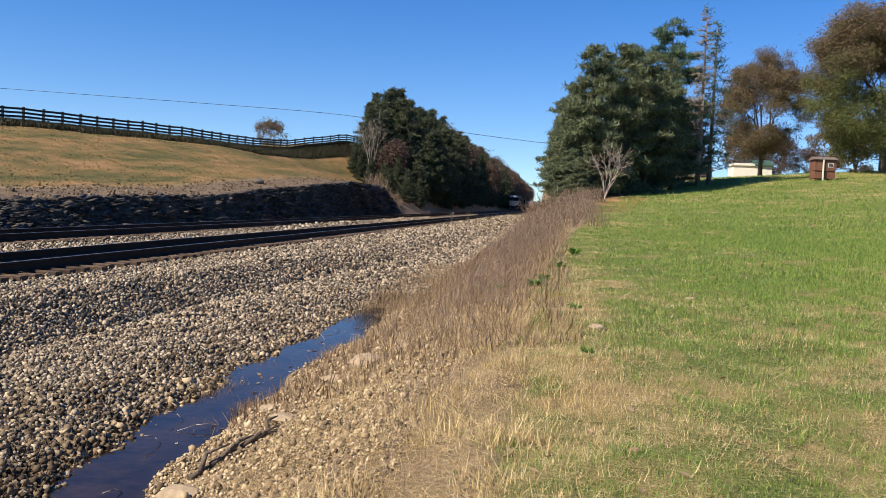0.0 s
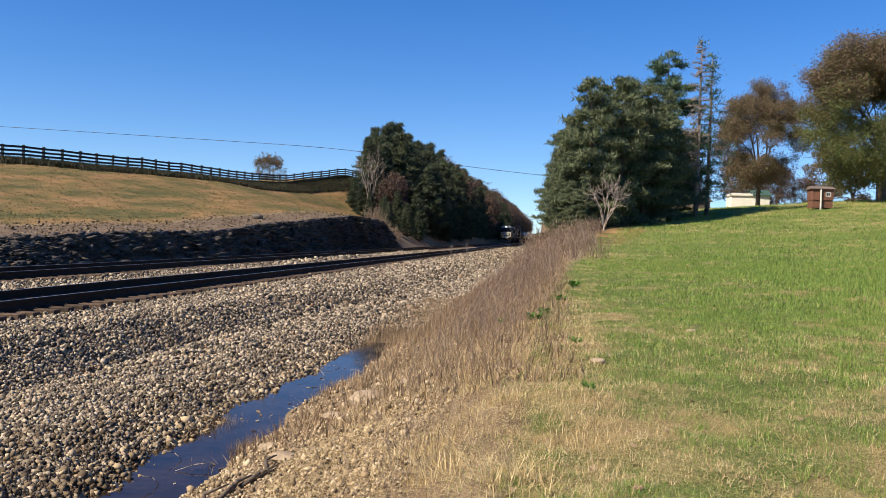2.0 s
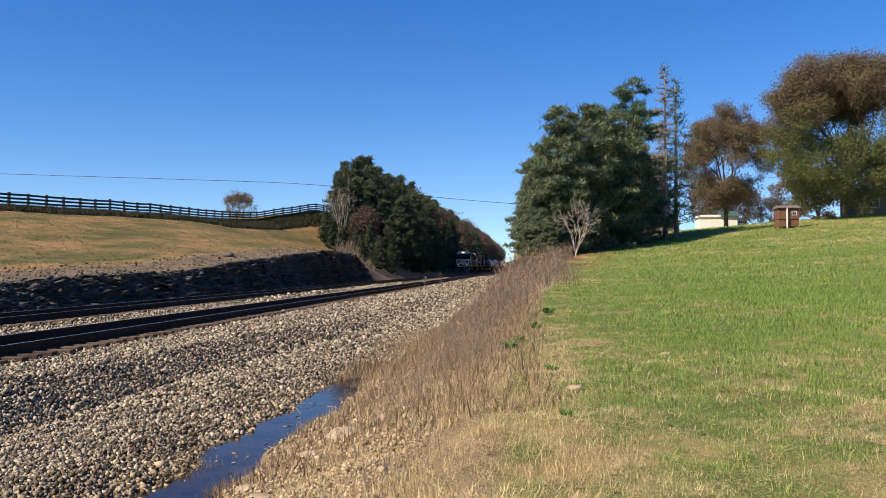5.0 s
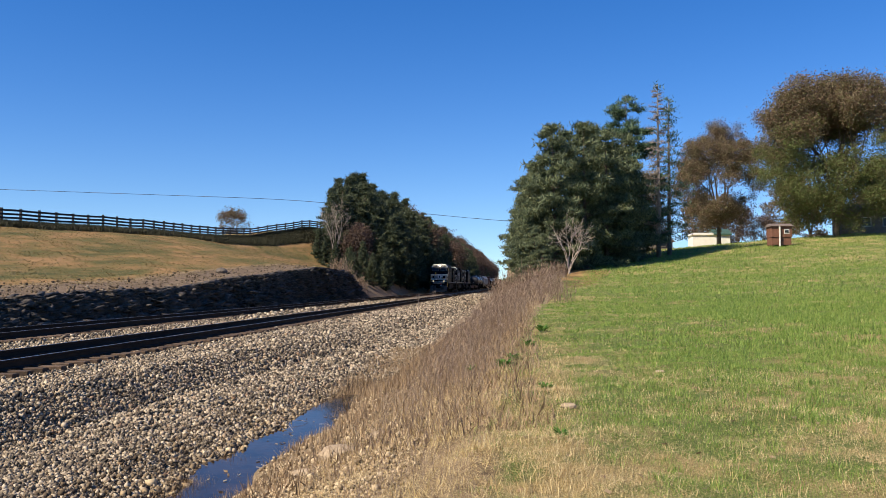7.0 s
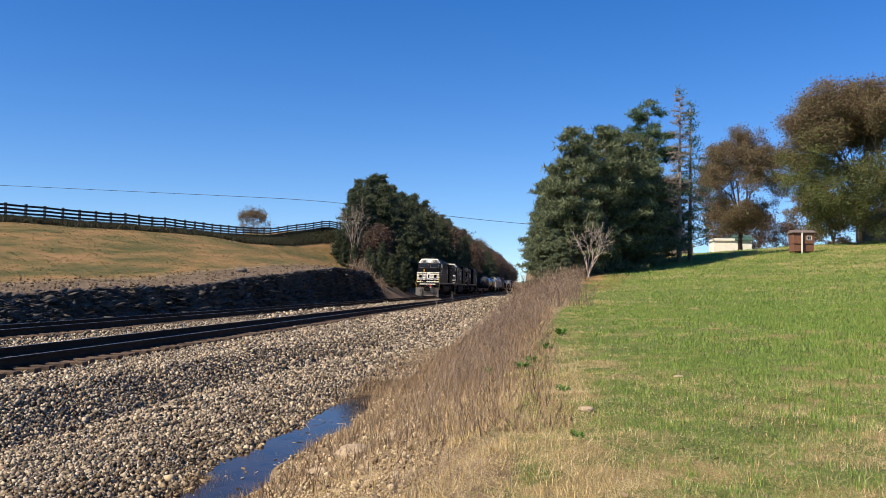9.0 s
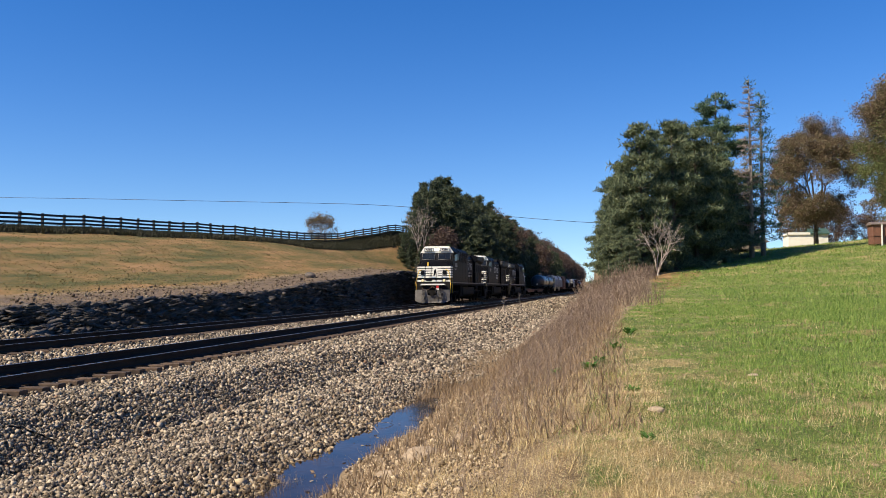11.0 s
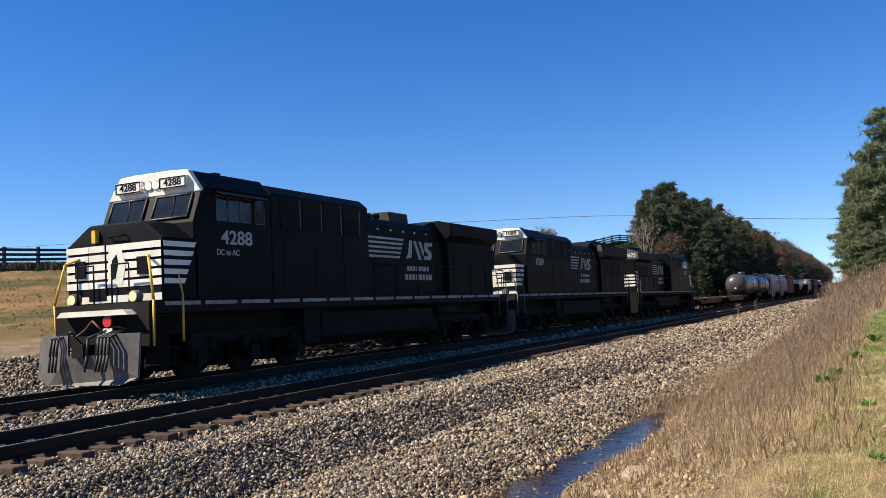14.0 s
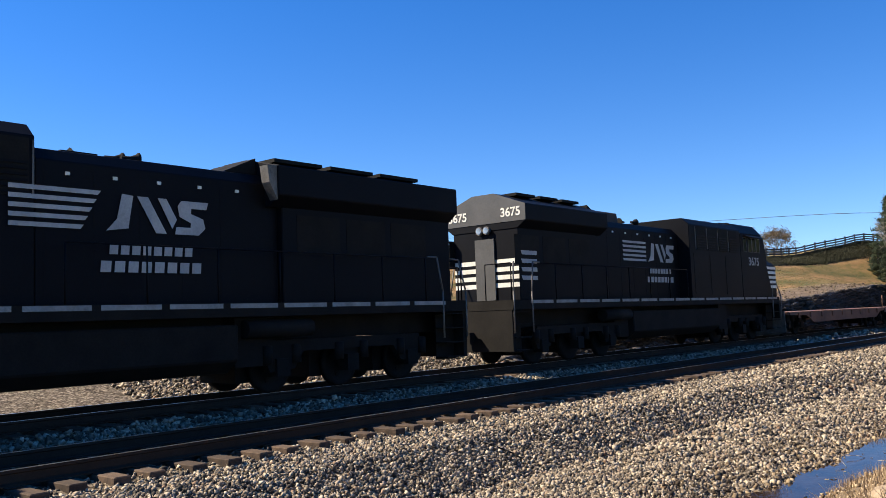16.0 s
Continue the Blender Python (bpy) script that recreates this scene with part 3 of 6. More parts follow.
def clumps(points, rng, per, spread, size, up=0.0, flat=1.0, narrow=0.45):
    """Small leaf triangles round each point, in numpy."""
    P = np.repeat(np.asarray(points, float), per, 0)
    n = len(P)
    P = P + rng.normal(0, 1, (n, 3)) * np.array((spread, spread, spread * flat))
    a = rng.normal(0, 1, (n, 3)) + np.array((0, 0, up))
    a /= np.linalg.norm(a, axis=1)[:, None]
    b = np.cross(a, rng.normal(0, 1, (n, 3)))
    b /= np.linalg.norm(b, axis=1)[:, None] + 1e-9
    s = size * rng.uniform(0.6, 1.4, (n, 1))
    w = narrow
    tri = np.stack([P - b * s * w, P + b * s * w, P + a * s * (0.55 / w) ** 0.5 * 1.15], 1)
    return tri.reshape(-1, 3), np.arange(3 * n).reshape(-1, 3)


def limb(bm, rnd, p, d, length, r, depth, tips, bend=0.25, forks=(2, 3), shrink=0.68, droop=0.0, rmin=0.012):
    """A branch that bends and forks; the ends are noted."""
    steps = 3
    for i in range(steps):
        d = (d + Vector((rnd.uniform(-bend, bend), rnd.uniform(-bend, bend), rnd.uniform(-bend, bend) * 0.6 - droop))).normalized()
        q = p + d * (length / steps)
        r2 = max(r * 0.85, rmin)
        rod(bm, p, q, r, r2, 5 if r < 0.08 else 8, False)
        p, r = q, r2
        if depth <= 1 or i == steps - 1:
            tips.append(tuple(p))
    if depth > 0:
        for _ in range(rnd.randint(*forks)):
            a = Vector((rnd.uniform(-1, 1), rnd.uniform(-1, 1), rnd.uniform(-0.35, 0.75)))
            limb(bm, rnd, p, (d * 0.75 + a * 0.75).normalized(), length * shrink * rnd.uniform(0.75, 1.15), r * 0.7, depth - 1, tips, bend, forks, shrink, droop, rmin)


def conifer(name, seed, height, width, material, label, bare=0.1, taper=1.0, per=26, size=0.3, bark="bark", gaps=0.0, top_only=0.0):
    """A trunk with whorls of limbs that carry clumps of needles."""
    rnd, rng = random.Random(seed), np.random.default_rng(seed)
    tree = new(name)
    bm, pts = new_bm(), []
    lean = Vector((rnd.uniform(-0.03, 0.03), rnd.uniform(-0.03, 0.03), 1)).normalized()
    r0 = height * 0.012 + 0.05
    rod(bm, (0, 0, -0.5), lean * height * 0.5, r0, r0 * 0.6, 9)
    rod(bm, lean * height * 0.5, lean * height * 0.97, r0 * 0.6, 0.03, 7)
    part("trunk", bm, bark, tree)
    bm = new_bm()
    z = bare
    while z < 0.97:
        reach = width * (1 - z) ** taper * (1.0 if z > 0.25 else 0.7 + z * 1.2)
        for _ in range(rnd.randint(3, 6)):
            if rnd.random() < gaps:
                continue
            a = rnd.uniform(0, math.tau)
            L = max(0.35, reach * rnd.uniform(0.6, 1.15))
            p = lean * height * (z + rnd.uniform(-0.02, 0.02))
            e = p + Vector((math.cos(a) * L, math.sin(a) * L, L * rnd.uniform(-0.22, 0.3)))
            rod(bm, p, e, (0.022 + L * 0.007) * (2.0 if top_only else 1.0), 0.012, 4, False)
            if z < top_only:
                for k in range(20):
                    q = p.lerp(e, rnd.uniform(0.2, 1.0))
                    rod(bm, q, q + Vector((rnd.uniform(-1, 1), rnd.uniform(-1, 1), rnd.uniform(-0.5, 0.9))) * L * 0.4, 0.02, 0.008, 3, False)
                continue
            for k in range(max(2, int(L * 2.2))):
                f = 0.35 + 0.65 * (k + rnd.random()) / max(2, int(L * 2.2))
                s = p.lerp(e, f) + Vector((rnd.uniform(-1, 1), rnd.uniform(-1, 1), rnd.uniform(-0.3, 0.3))) * 0.22 * L * 0.5
                pts.append(tuple(s))
        z += max(0.02, 0.62 / height)
    part("limb_whorl", bm, bark, tree)
    v, f = clumps(pts, rng, per, 0.26, size, 0.45, 0.42, 0.2)
    crown = new("crown", mesh_from("crown", v, f, [material]))
    crown.parent = tree
    return tagged(tree, label, "tree")


def broadleaf(name, seed, height, width, materials, label, leaves=40, size=0.3, trunk=0.3, depth=4, bark="bark", spread=0.55, fork0=(4, 6)):
    """Forking limbs with leaves about their ends."""
    rnd, rng = random.Random(seed), np.random.default_rng(seed)
    tree = new(name)
    bm, tips = new_bm(), []
    r0 = height * 0.02 + 0.03
    h0 = height * trunk
    form = (0.25, (2, 3), 0.68) if leaves else (0.42, (2, 3), 0.8)
    rod(bm, (0, 0, -0.5), (0, 0, h0), r0, r0 * 0.75, 10)
    for i in range(rnd.randint(*fork0)):
        a = i * 2.4 + rnd.uniform(-0.4, 0.4)
        out = width / height * rnd.uniform(0.5, 1.5)
        limb(bm, rnd, Vector((0, 0, h0 * rnd.uniform(0.75, 1.0))), Vector((math.cos(a) * out, math.sin(a) * out, 1)).normalized(), height * 0.3, r0 * 0.55, depth - 1, tips, *form)
    limb(bm, rnd, Vector((0, 0, h0)), Vector((0, 0, 1)), height * 0.3, r0 * 0.6, depth - 1, tips, *form)
    top = max(t[2] for t in tips)
    out = max(math.hypot(t[0], t[1]) for t in tips)
    k, kx = height / top, width / out
    for v in bm.verts:
        w = min(1.0, max(0.0, v.co.z / h0)) if v.co.z < h0 else 1.0
        v.co = Vector((v.co.x * (1 + (kx - 1) * w), v.co.y * (1 + (kx - 1) * w), v.co.z * k))
    tips = [(x * kx, y * kx, z * k) for x, y, z in tips]
    part("trunk", bm, bark, tree)
    if leaves:
        # boughs: uneven lobes about the ends of the limbs
        low = h0 * k * 0.75
        lobes = []
        for j in range(50):
            a, e = rnd.uniform(0, math.tau), rnd.uniform(-1.0, 1.0)
            f = math.sqrt(max(0.05, 1 - e * e)) * rnd.uniform(0.55, 0.95)
            lobes.append((Vector((width * f * math.cos(a), width * f * math.sin(a), low + (height - low) * (0.5 + 0.47 * e))), rnd.uniform(0.13, 0.27) * width))
        for q, r in lobes:
            for _ in range(16):
                d = Vector((rnd.gauss(0, 1), rnd.gauss(0, 1), rnd.gauss(0, 1))).normalized()
                tips.append(tuple(q + d * r * rnd.uniform(0.6, 1.1)))
        half = len(materials)
        for m_i, m in enumerate(materials):
            mine = [t for t in tips if (0 if half == 1 or t[2] > height * rnd.uniform(0.45, 0.75) else 1) == m_i]
            if mine:
                v, f = clumps(mine, rng, leaves, spread, size, 0.2, 0.75)
                crown = new("crown", mesh_from("crown", v, f, [m]))
                crown.parent = tree
    return tagged(tree, label, "tree")


def gz(x, y):
    return float(ground_rough(np.array(x), np.array(y)))


def stand(tree, x, y, turn=0, scale=1.0, dz=-0.1, sz=None):
    tree.matrix_basis = Matrix.LocRotScale((x, y, gz(x, y) + dz), Euler((0, 0, radians(turn))), (scale, scale, sz or scale))
    return tree


def again(tree, x, y, turn, scale, sz=None):
    c = copy_thing(tree, Matrix.Identity(4))
    return stand(c, x, y, turn, scale, -0.1, sz)


def build_woods():
    """Dark conifers along the left of the track, and the mixed stand right of it."""
    rnd = random.Random(21)
    a = stand(conifer("cedar_tree", 1, 12, 4.2, "shaded_needles", "dense dark green conifer at the edge of the woods", 0.03, 0.85, 42, 0.28), -30.0, 134, 0, 1.0, -0.1, 0.92)
    b = stand(conifer("cedar_tree", 2, 13, 4.6, "shaded_needles", "dense dark green conifer at the edge of the woods", 0.05, 0.7, 30, 0.32), -28.4, 136, 40, 0.88)
    c = stand(conifer("pine_tree", 3, 14, 3.8, "shaded_needles", "tall dark green pine in the woods by the track", 0.1, 0.8, 30, 0.32), -31.2, 139, 80, 0.78)
    d = stand(broadleaf("oak_tree", 4, 13, 4.5, ["brown_leaves"], "russet and half bare tree among dark conifers", 5, 0.28, 0.3, 4, "grey_bark"), -23, 190, 0, 1.0)
    kinds = [a, b, c]
    y = 141.0
    while y < 620:
        for x in (-21.3, -26, -30.5):
            tree = d if (y > 210 and rnd.random() < 0.14) or (y > 360 and rnd.random() < 0.6) else rnd.choice(kinds)
            s = rnd.uniform(0.88, 1.1) * (1.08 if x < -25 else 0.98)
            again(tree, x + rnd.uniform(-0.9, 0.9), y + rnd.uniform(-1.5, 1.5), rnd.uniform(0, 360), s)
        y += 4.6 + (y - 141) * 0.02
    for x, y, s in ((-29.4, 139, 0.84), (-26.5, 141, 0.92), (-31, 145, 0.85), (-24.6, 138.5, 0.75), (-32.5, 149, 0.85), (-28, 146, 0.98), (-24, 146, 0.95)):
        again(rnd.choice(kinds), x, y, rnd.uniform(0, 360), s)
    for x, y, s in ((-30.0, 128.5, 0.32), (-28.2, 127.5, 0.36), (-26.6, 129, 0.34), (-31.4, 131, 0.4), (-22.6, 113, 0.22), (-23.4, 118, 0.36), (-21.6, 122, 0.4), (-23.6, 126, 0.5), (-21.2, 131, 0.5), (-24.6, 121, 0.4), (-20.8, 127, 0.34), (-22.4, 136, 0.6)):
        again(a, x, y, rnd.uniform(0, 360), s)
    stand(broadleaf("bare_tree", 11, 12.0, 3.4, [], "leafless pale grey tree in front of the dark conifers", 0, 0, 0.2, 5, "pale_bark", fork0=(4, 5)), -28.6, 129.0)
    stand(broadleaf("red_tree", 12, 8.0, 2.0, ["brown_leaves"], "small tree with dull dark red leaves", 8, 0.22, 0.15, 4), -25.3, 131)
    # right of the track
    e = stand(conifer("cedar_tree", 31, 13.0, 4.4, "needles", "broad dark green conifer at the corner of the field", 0.03, 0.6, 58, 0.22), 2.7, 75, 0)
    f = stand(conifer("cedar_tree", 32, 13.4, 4.6, "needles", "broad dark green conifer at the corner of the field", 0.06, 0.7, 58, 0.22), 5.4, 78, 30)
    for x, y, s in ((3.6, 83, 1.0), (7.6, 82, 1.0), (1.0, 80, 0.8), (6.4, 87, 1.06), (9.2, 86, 1.0), (9.6, 90, 0.95), (0.6, 92, 0.85), (1.8, 101, 0.9), (11.2, 96, 0.85), (0.6, 96, 0.7)):
        again(rnd.choice((e, f)), x, y, rnd.uniform(0, 360), s)
    for x, y, s in ((0.7, 70.5, 0.36), (1.3, 69, 0.28), (0.4, 74, 0.45), (2.2, 71, 0.3), (0.1, 77, 0.5)):
        again(e, x, y, rnd.uniform(0, 360), s)
    stand(conifer("white_pine", 33, 18.0, 6.2, "pine_needles", "tall green white pine above the other trees", 0.15, 0.62, 40, 0.24, gaps=0.2), 10.7, 93)
    stand(conifer("dead_pine", 34, 18.5, 2.2, "pine_needles", "half dead pine with bare grey limbs", 0.05, 0.5, 4, 0.2, "grey_bark", 0.0, 0.93), 13.6, 90)
    stand(conifer("white_pine", 35, 17.0, 3.3, "pine_needles", "thin sparse pine beside the dead one", 0.12, 0.75, 8, 0.22, "grey_bark", 0.1), 15.0, 92)
    stand(broadleaf("bare_tree", 36, 5.4, 2.3, [], "small leafless grey tree at the foot of the conifers", 0, 0, 0.06, 4, "pale_bark", fork0=(5, 6)), 3.5, 69)
    g = stand(broadleaf("oak_tree", 41, 16.0, 6.0, ["oak_leaves"], "oak with thinning brown and olive leaves", 80, 0.12, 0.2, 4, spread=0.36), 24.8, 114)
    stand(broadleaf("oak_tree", 42, 19.0, 10.2, ["oak_leaves", "green_leaves"], "large oak with brown crown and green lower boughs", 190, 0.15, 0.1, 4, spread=0.62), 35.6, 103, 0, 0.95)
    g = stand(broadleaf("oak_tree", 43, 16.0, 6.0, ["oak_leaves"], "distant oak with thin brown leaves", 10, 0.3, 0.2, 3, spread=0.4), 14.0, 140, 100, 0.75)
    for x, y, s in ((30, 150, 0.6), (44, 150, 0.7), (55, 140, 0.8), (20, 165, 0.7), (12, 150, 0.8), (64, 120, 0.8)):
        again(g, x, y, rnd.uniform(0, 360), s)
    y = 0
    for x in range(4, 120, 7):
        y = 205 + rnd.uniform(-15, 25)
        again(rnd.choice((d, d, g)), x, y, rnd.uniform(0, 360), rnd.uniform(0.7, 1.0))
    # lone tree behind the crest
    stand(broadleaf("oak_tree", 44, 6.6, 3.0, ["oak_leaves"], "thin half bare tree behind the crest of the hill", 4, 0.16, 0.2, 4, "grey_bark", spread=0.3), -54.4, 158)


build_woods()

# ---- buildings ----


def build_buildings():
    x, y = 27.5, 132
    z = gz(x, y) - 0.05
    shed = tagged(new("shed"), "long low cream shed with a dark green roof", "shed")
    shed.location = (x, y, z)
    part("wall", box(new_bm(), -2.9, 2.4, -2, 2, 0, 1.9), "shed_white", shed)
    part("roof", prism(new_bm(), [(-2.3, 1.9), (2.3, 1.9), (2.3, 2.1), (0, 2.9), (-2.3, 2.1)], 0.0, 2.6), "shed_roof", shed, "dark green sheet roof", 0.02)
    part("roof", prism(new_bm(), [(-2.2, 1.9), (2.2, 1.9), (2.2, 2.05), (-2.2, 2.25)], -3.1, -0.005), "shed_white", shed, "pale flat roof of the lower bay", 0.02)
    part("door", box(new_bm(), 0.6, 1.6, -2.04, -2.0, 0, 1.7), "shed_white", shed, "cream plank door", 0.01)
    x, y = 26.6, 94
    z = gz(x, y)
    c = tagged(new("play_cabin"), "raised red-brown wooden playhouse on a post", "playhouse")
    c.location, c.scale = (x, y, z - 0.1), (0.8, 0.9, 1.0)
    part("lower_wall", box(new_bm(), -1.2, 1.25, -1, 1, 0.25, 1.05), "cabin_wood", c, "", 0.02)
    part("upper_wall", box(new_bm(), -1.25, 1.3, -1.1, 1.1, 1.05, 2.15), "cabin_wood", c, "", 0.02)
    part("roof", prism(new_bm(), [(-1.3, 2.15), (1.3, 2.15), (1.3, 2.22), (0, 2.5), (-1.3, 2.22)], -1.45, 1.5), "roof", c, "dark shingled roof", 0.01)
    w = part("window", box(new_bm(), 0.35, 0.95, -1.13, -1.1, 1.4, 1.85), "white", c, "white window frame")
    part("pane", box(new_bm(), 0.41, 0.63, -1.14, -1.13, 1.45, 1.8), "glass", w)
    part("pane", box(new_bm(), 0.67, 0.89, -1.14, -1.13, 1.45, 1.8), "glass", w)
    part("post", box(new_bm(), -0.35, -0.2, -1.3, -1.15, -0.3, 2.2), "shed_white", c, "pale corner post")
    for a, b in ((-1.1, -0.9), (1.1, -0.9), (-1.1, 0.9), (1.1, 0.9)):
        part("leg", box(new_bm(), a - 0.06, a + 0.06, b - 0.06, b + 0.06, -0.3, 0.26), "cabin_wood", c)
    x, y = 43.0, 110
    z = gz(x, y)
    h = tagged(new("house"), "single-storey grey house under the large oak", "house")
    h.location = (x, y, z)
    part("wall", box(new_bm(), -4.5, 6, -3, 3, -0.3, 2.4), "house_wall", h)
    part("roof", prism(new_bm(), [(-3.5, 2.4), (3.5, 2.4), (0, 3.9)], -5, 6.5), "roof", h, "brown shingled gable roof")
    for a in (-3.2, -0.8, 2.4):
        w = part("window", box(new_bm(), a, a + 1.1, -3.05, -3.0, 0.9, 2.0), "white", h, "white window frame")
        part("pane", box(new_bm(), a + 0.08, a + 1.02, -3.06, -3.05, 0.98, 1.92), "glass", w)
    x, y = 16.0, 122
    z = gz(x, y)
    h = tagged(new("house"), "small brown-roofed house half hidden by trees", "house")
    h.location = (x + 2, y, z)
    part("wall", box(new_bm(), -2.2, 1.8, -3, 3, -0.3, 1.5), "house_wall", h)
    part("roof", prism(new_bm(), [(-2.6, 1.5), (2.2, 1.5), (-0.2, 2.9)], -3.3, 3.3, "y"), "roof", h, "red-brown shingled gable roof")


build_buildings()


def build_wire():
    wire = tagged(new("power_line"), "thin overhead power line that crosses the railway", "power line")
    pts = []
    for i in range(61):
        x = -260 + i * 4.6
        z = float(np.interp(x, [-260, -118, -80, -44, -21.7, -4, 15], [26.5, 21.7, 20.1, 18.6, 15.8, 14.0, 13.0]))
        pts.append((x, 172, z))
    pts = [Vector(p) for p in pts]
    for _ in range(6):
        pts = [pts[0]] + [(a + b * 2 + c) / 4 for a, b, c in zip(pts, pts[1:], pts[2:])] + [pts[-1]]
    part("cable", tube(new_bm(), pts, 0.045, 5), "hose", wire)
    for x, z in ((-260, 26.5), (16, 13.0)):
        part("pole", rod(new_bm(), (x, 172, gz(x, 172) - 1), (x, 172, z + 0.6), 0.16, 0.12, 10), "pole", wire, "weathered wooden pole")


build_wire()

# ---- the train ----
WHEELS = []


def text_part(name, words, size, m, material, parent, label=""):
    cu = bpy.data.curves.new(name, "FONT")
    cu.body, cu.size, cu.extrude, cu.align_x, cu.align_y = words, size, 0.004, "CENTER", "CENTER"
    cu.offset = size * 0.018
    ob = bpy.data.objects.new(name, cu)
    me = bpy.data.meshes.new_from_object(ob)
    me.materials.append(M[material])
    bpy.data.objects.remove(ob)
    t = new(name, me)
    t.parent = parent
    t.matrix_basis = m
    return tagged(t, label)


def side_pose(x, y, z):
    """For writing on a side wall, read from outside."""
    return pose(x, y, z, 90, 0, 90 if x > 0 else -90)


def truck(parent, y, axles, gauge=0.755, r=0.53, half=1.1):
    bm = new_bm()
    a, b = min(axles), max(axles)
    for s in (-1, 1):
        x = s * half
        prism(bm, [(a - 0.45, 0.75), (a - 0.3, 0.45), (a + 0.35, 0.5), (a + 0.6, 0.85), (b - 0.6, 0.85), (b - 0.35, 0.5), (b + 0.3, 0.45), (b + 0.45, 0.75), (b + 0.3, 1.1), (a - 0.3, 1.1)], x - 0.09, x + 0.09)
        for c in axles:
            box(bm, x - 0.16, x + 0.16, c - 0.17, c + 0.17, 0.36, 0.72)
            rod(bm, (x + s * 0.1, c - 0.38, 0.62), (x + s * 0.1, c - 0.38, 1.0), 0.11, None, 8)
            rod(bm, (x + s * 0.1, c + 0.38, 0.62), (x + s * 0.1, c + 0.38, 1.0), 0.11, None, 8)
    for c in axles:
        box(bm, -0.62, 0.62, c - 0.75, c - 0.12, 0.25, 0.95)
    box(bm, -half, half, (a + b) / 2 - 0.3, (a + b) / 2 + 0.3, 0.7, 1.05)
    part("truck", bm, "under", parent, "grimy cast truck frame")
    for c in axles:
        bm = rod(new_bm(), (-half + 0.2, 0, 0), (half - 0.2, 0, 0), 0.09, None, 8)
        for s in (-1, 1):
            lathe(bm, [(s * gauge - 0.07, r * 0.35), (s * gauge - 0.07, r * 0.82), (s * gauge - 0.065, r), (s * gauge + 0.065, r - 0.005), (s * gauge + 0.065, r * 0.82), (s * gauge + 0.02, r * 0.7), (s * gauge + 0.02, r * 0.35)], 20, "x")
            for k in range(3):
                t = k * math.tau / 3
                rod(bm, (s * gauge + 0.02, r * 0.5 * math.cos(t), r * 0.5 * math.sin(t)), (s * gauge + 0.04, r * 0.5 * math.cos(t), r * 0.5 * math.sin(t)), 0.06, None, 6)
        w = part("wheelset", bm, "under", parent)
        w.location = (0, c, r)
        WHEELS.append((w, c, r, parent))


def coupler(parent, y, way):
    bm = box(new_bm(), -0.1, 0.1, min(y, y - way * 0.55), max(y, y - way * 0.55), 0.72, 0.98)
    box(bm, -0.17, 0.17, min(y, y + way * 0.2), max(y, y + way * 0.2), 0.7, 1.0)
    part("coupler", bm, "under", parent, "", 0.02)


def stripes_on_side(parent, x, y0, y1, z0, z1, n=5, slant=0.25):
    h = (z1 - z0) / (2 * n - 1)
    for i in range(n):
        z = z1 - h * (2 * i + 1)
        cut = slant * (2 * i) / (2 * n)
        part("stripe", prism(new_bm(), [(y0, z), (y1 - cut - 0.06, z), (y1 - cut, z + h), (y0, z + h)], x, x + math.copysign(0.006, x)), "shaded_white", parent, "weathered white stripe, shade put into its colour")


def emblem(parent, x, y, way):
    """White mark on the hood: slanted shapes and two bars under it. way: the direction in which it runs."""
    o = math.copysign(0.006, x)

    def shape(pts, name="emblem"):
        part(name, prism(new_bm(), [(y + way * a, z) for a, z in pts], x, x + o), "shaded_white", parent, "plain white emblem shape, shade put into its colour")
    shape([(0.0, 3.2), (0.42, 3.26), (0.52, 3.86), (0.3, 3.88), (0.2, 3.42)])
    shape([(0.6, 3.86), (0.82, 3.86), (1.2, 3.2), (0.98, 3.2)])
    shape([(1.02, 3.86), (1.2, 3.86), (1.42, 3.48), (1.32, 3.3)])
    shape([(1.52, 3.85), (2.12, 3.85), (2.08, 3.71), (1.74, 3.71), (1.73, 3.61), (2.0, 3.52), (2.05, 3.34), (1.9, 3.2), (1.38, 3.2), (1.41, 3.34), (1.72, 3.34), (1.73, 3.43), (1.48, 3.54), (1.44, 3.74)])
    for z, a, b in ((2.78, 0.05, 1.8), (2.46, -0.12, 2.0)):
        step = (b - a) / 8
        for k in range(8):
            c = a + k * step
            shape([(c, z), (c + step * 0.74, z), (c + step * 0.8, z + 0.2), (c + step * 0.06, z + 0.2)], "lettering_bar")


def rail_line(parent, pts, material="black", r=0.018, label=""):
    return part("handrail", tube(new_bm(), pts, r, 6), material, parent, label)


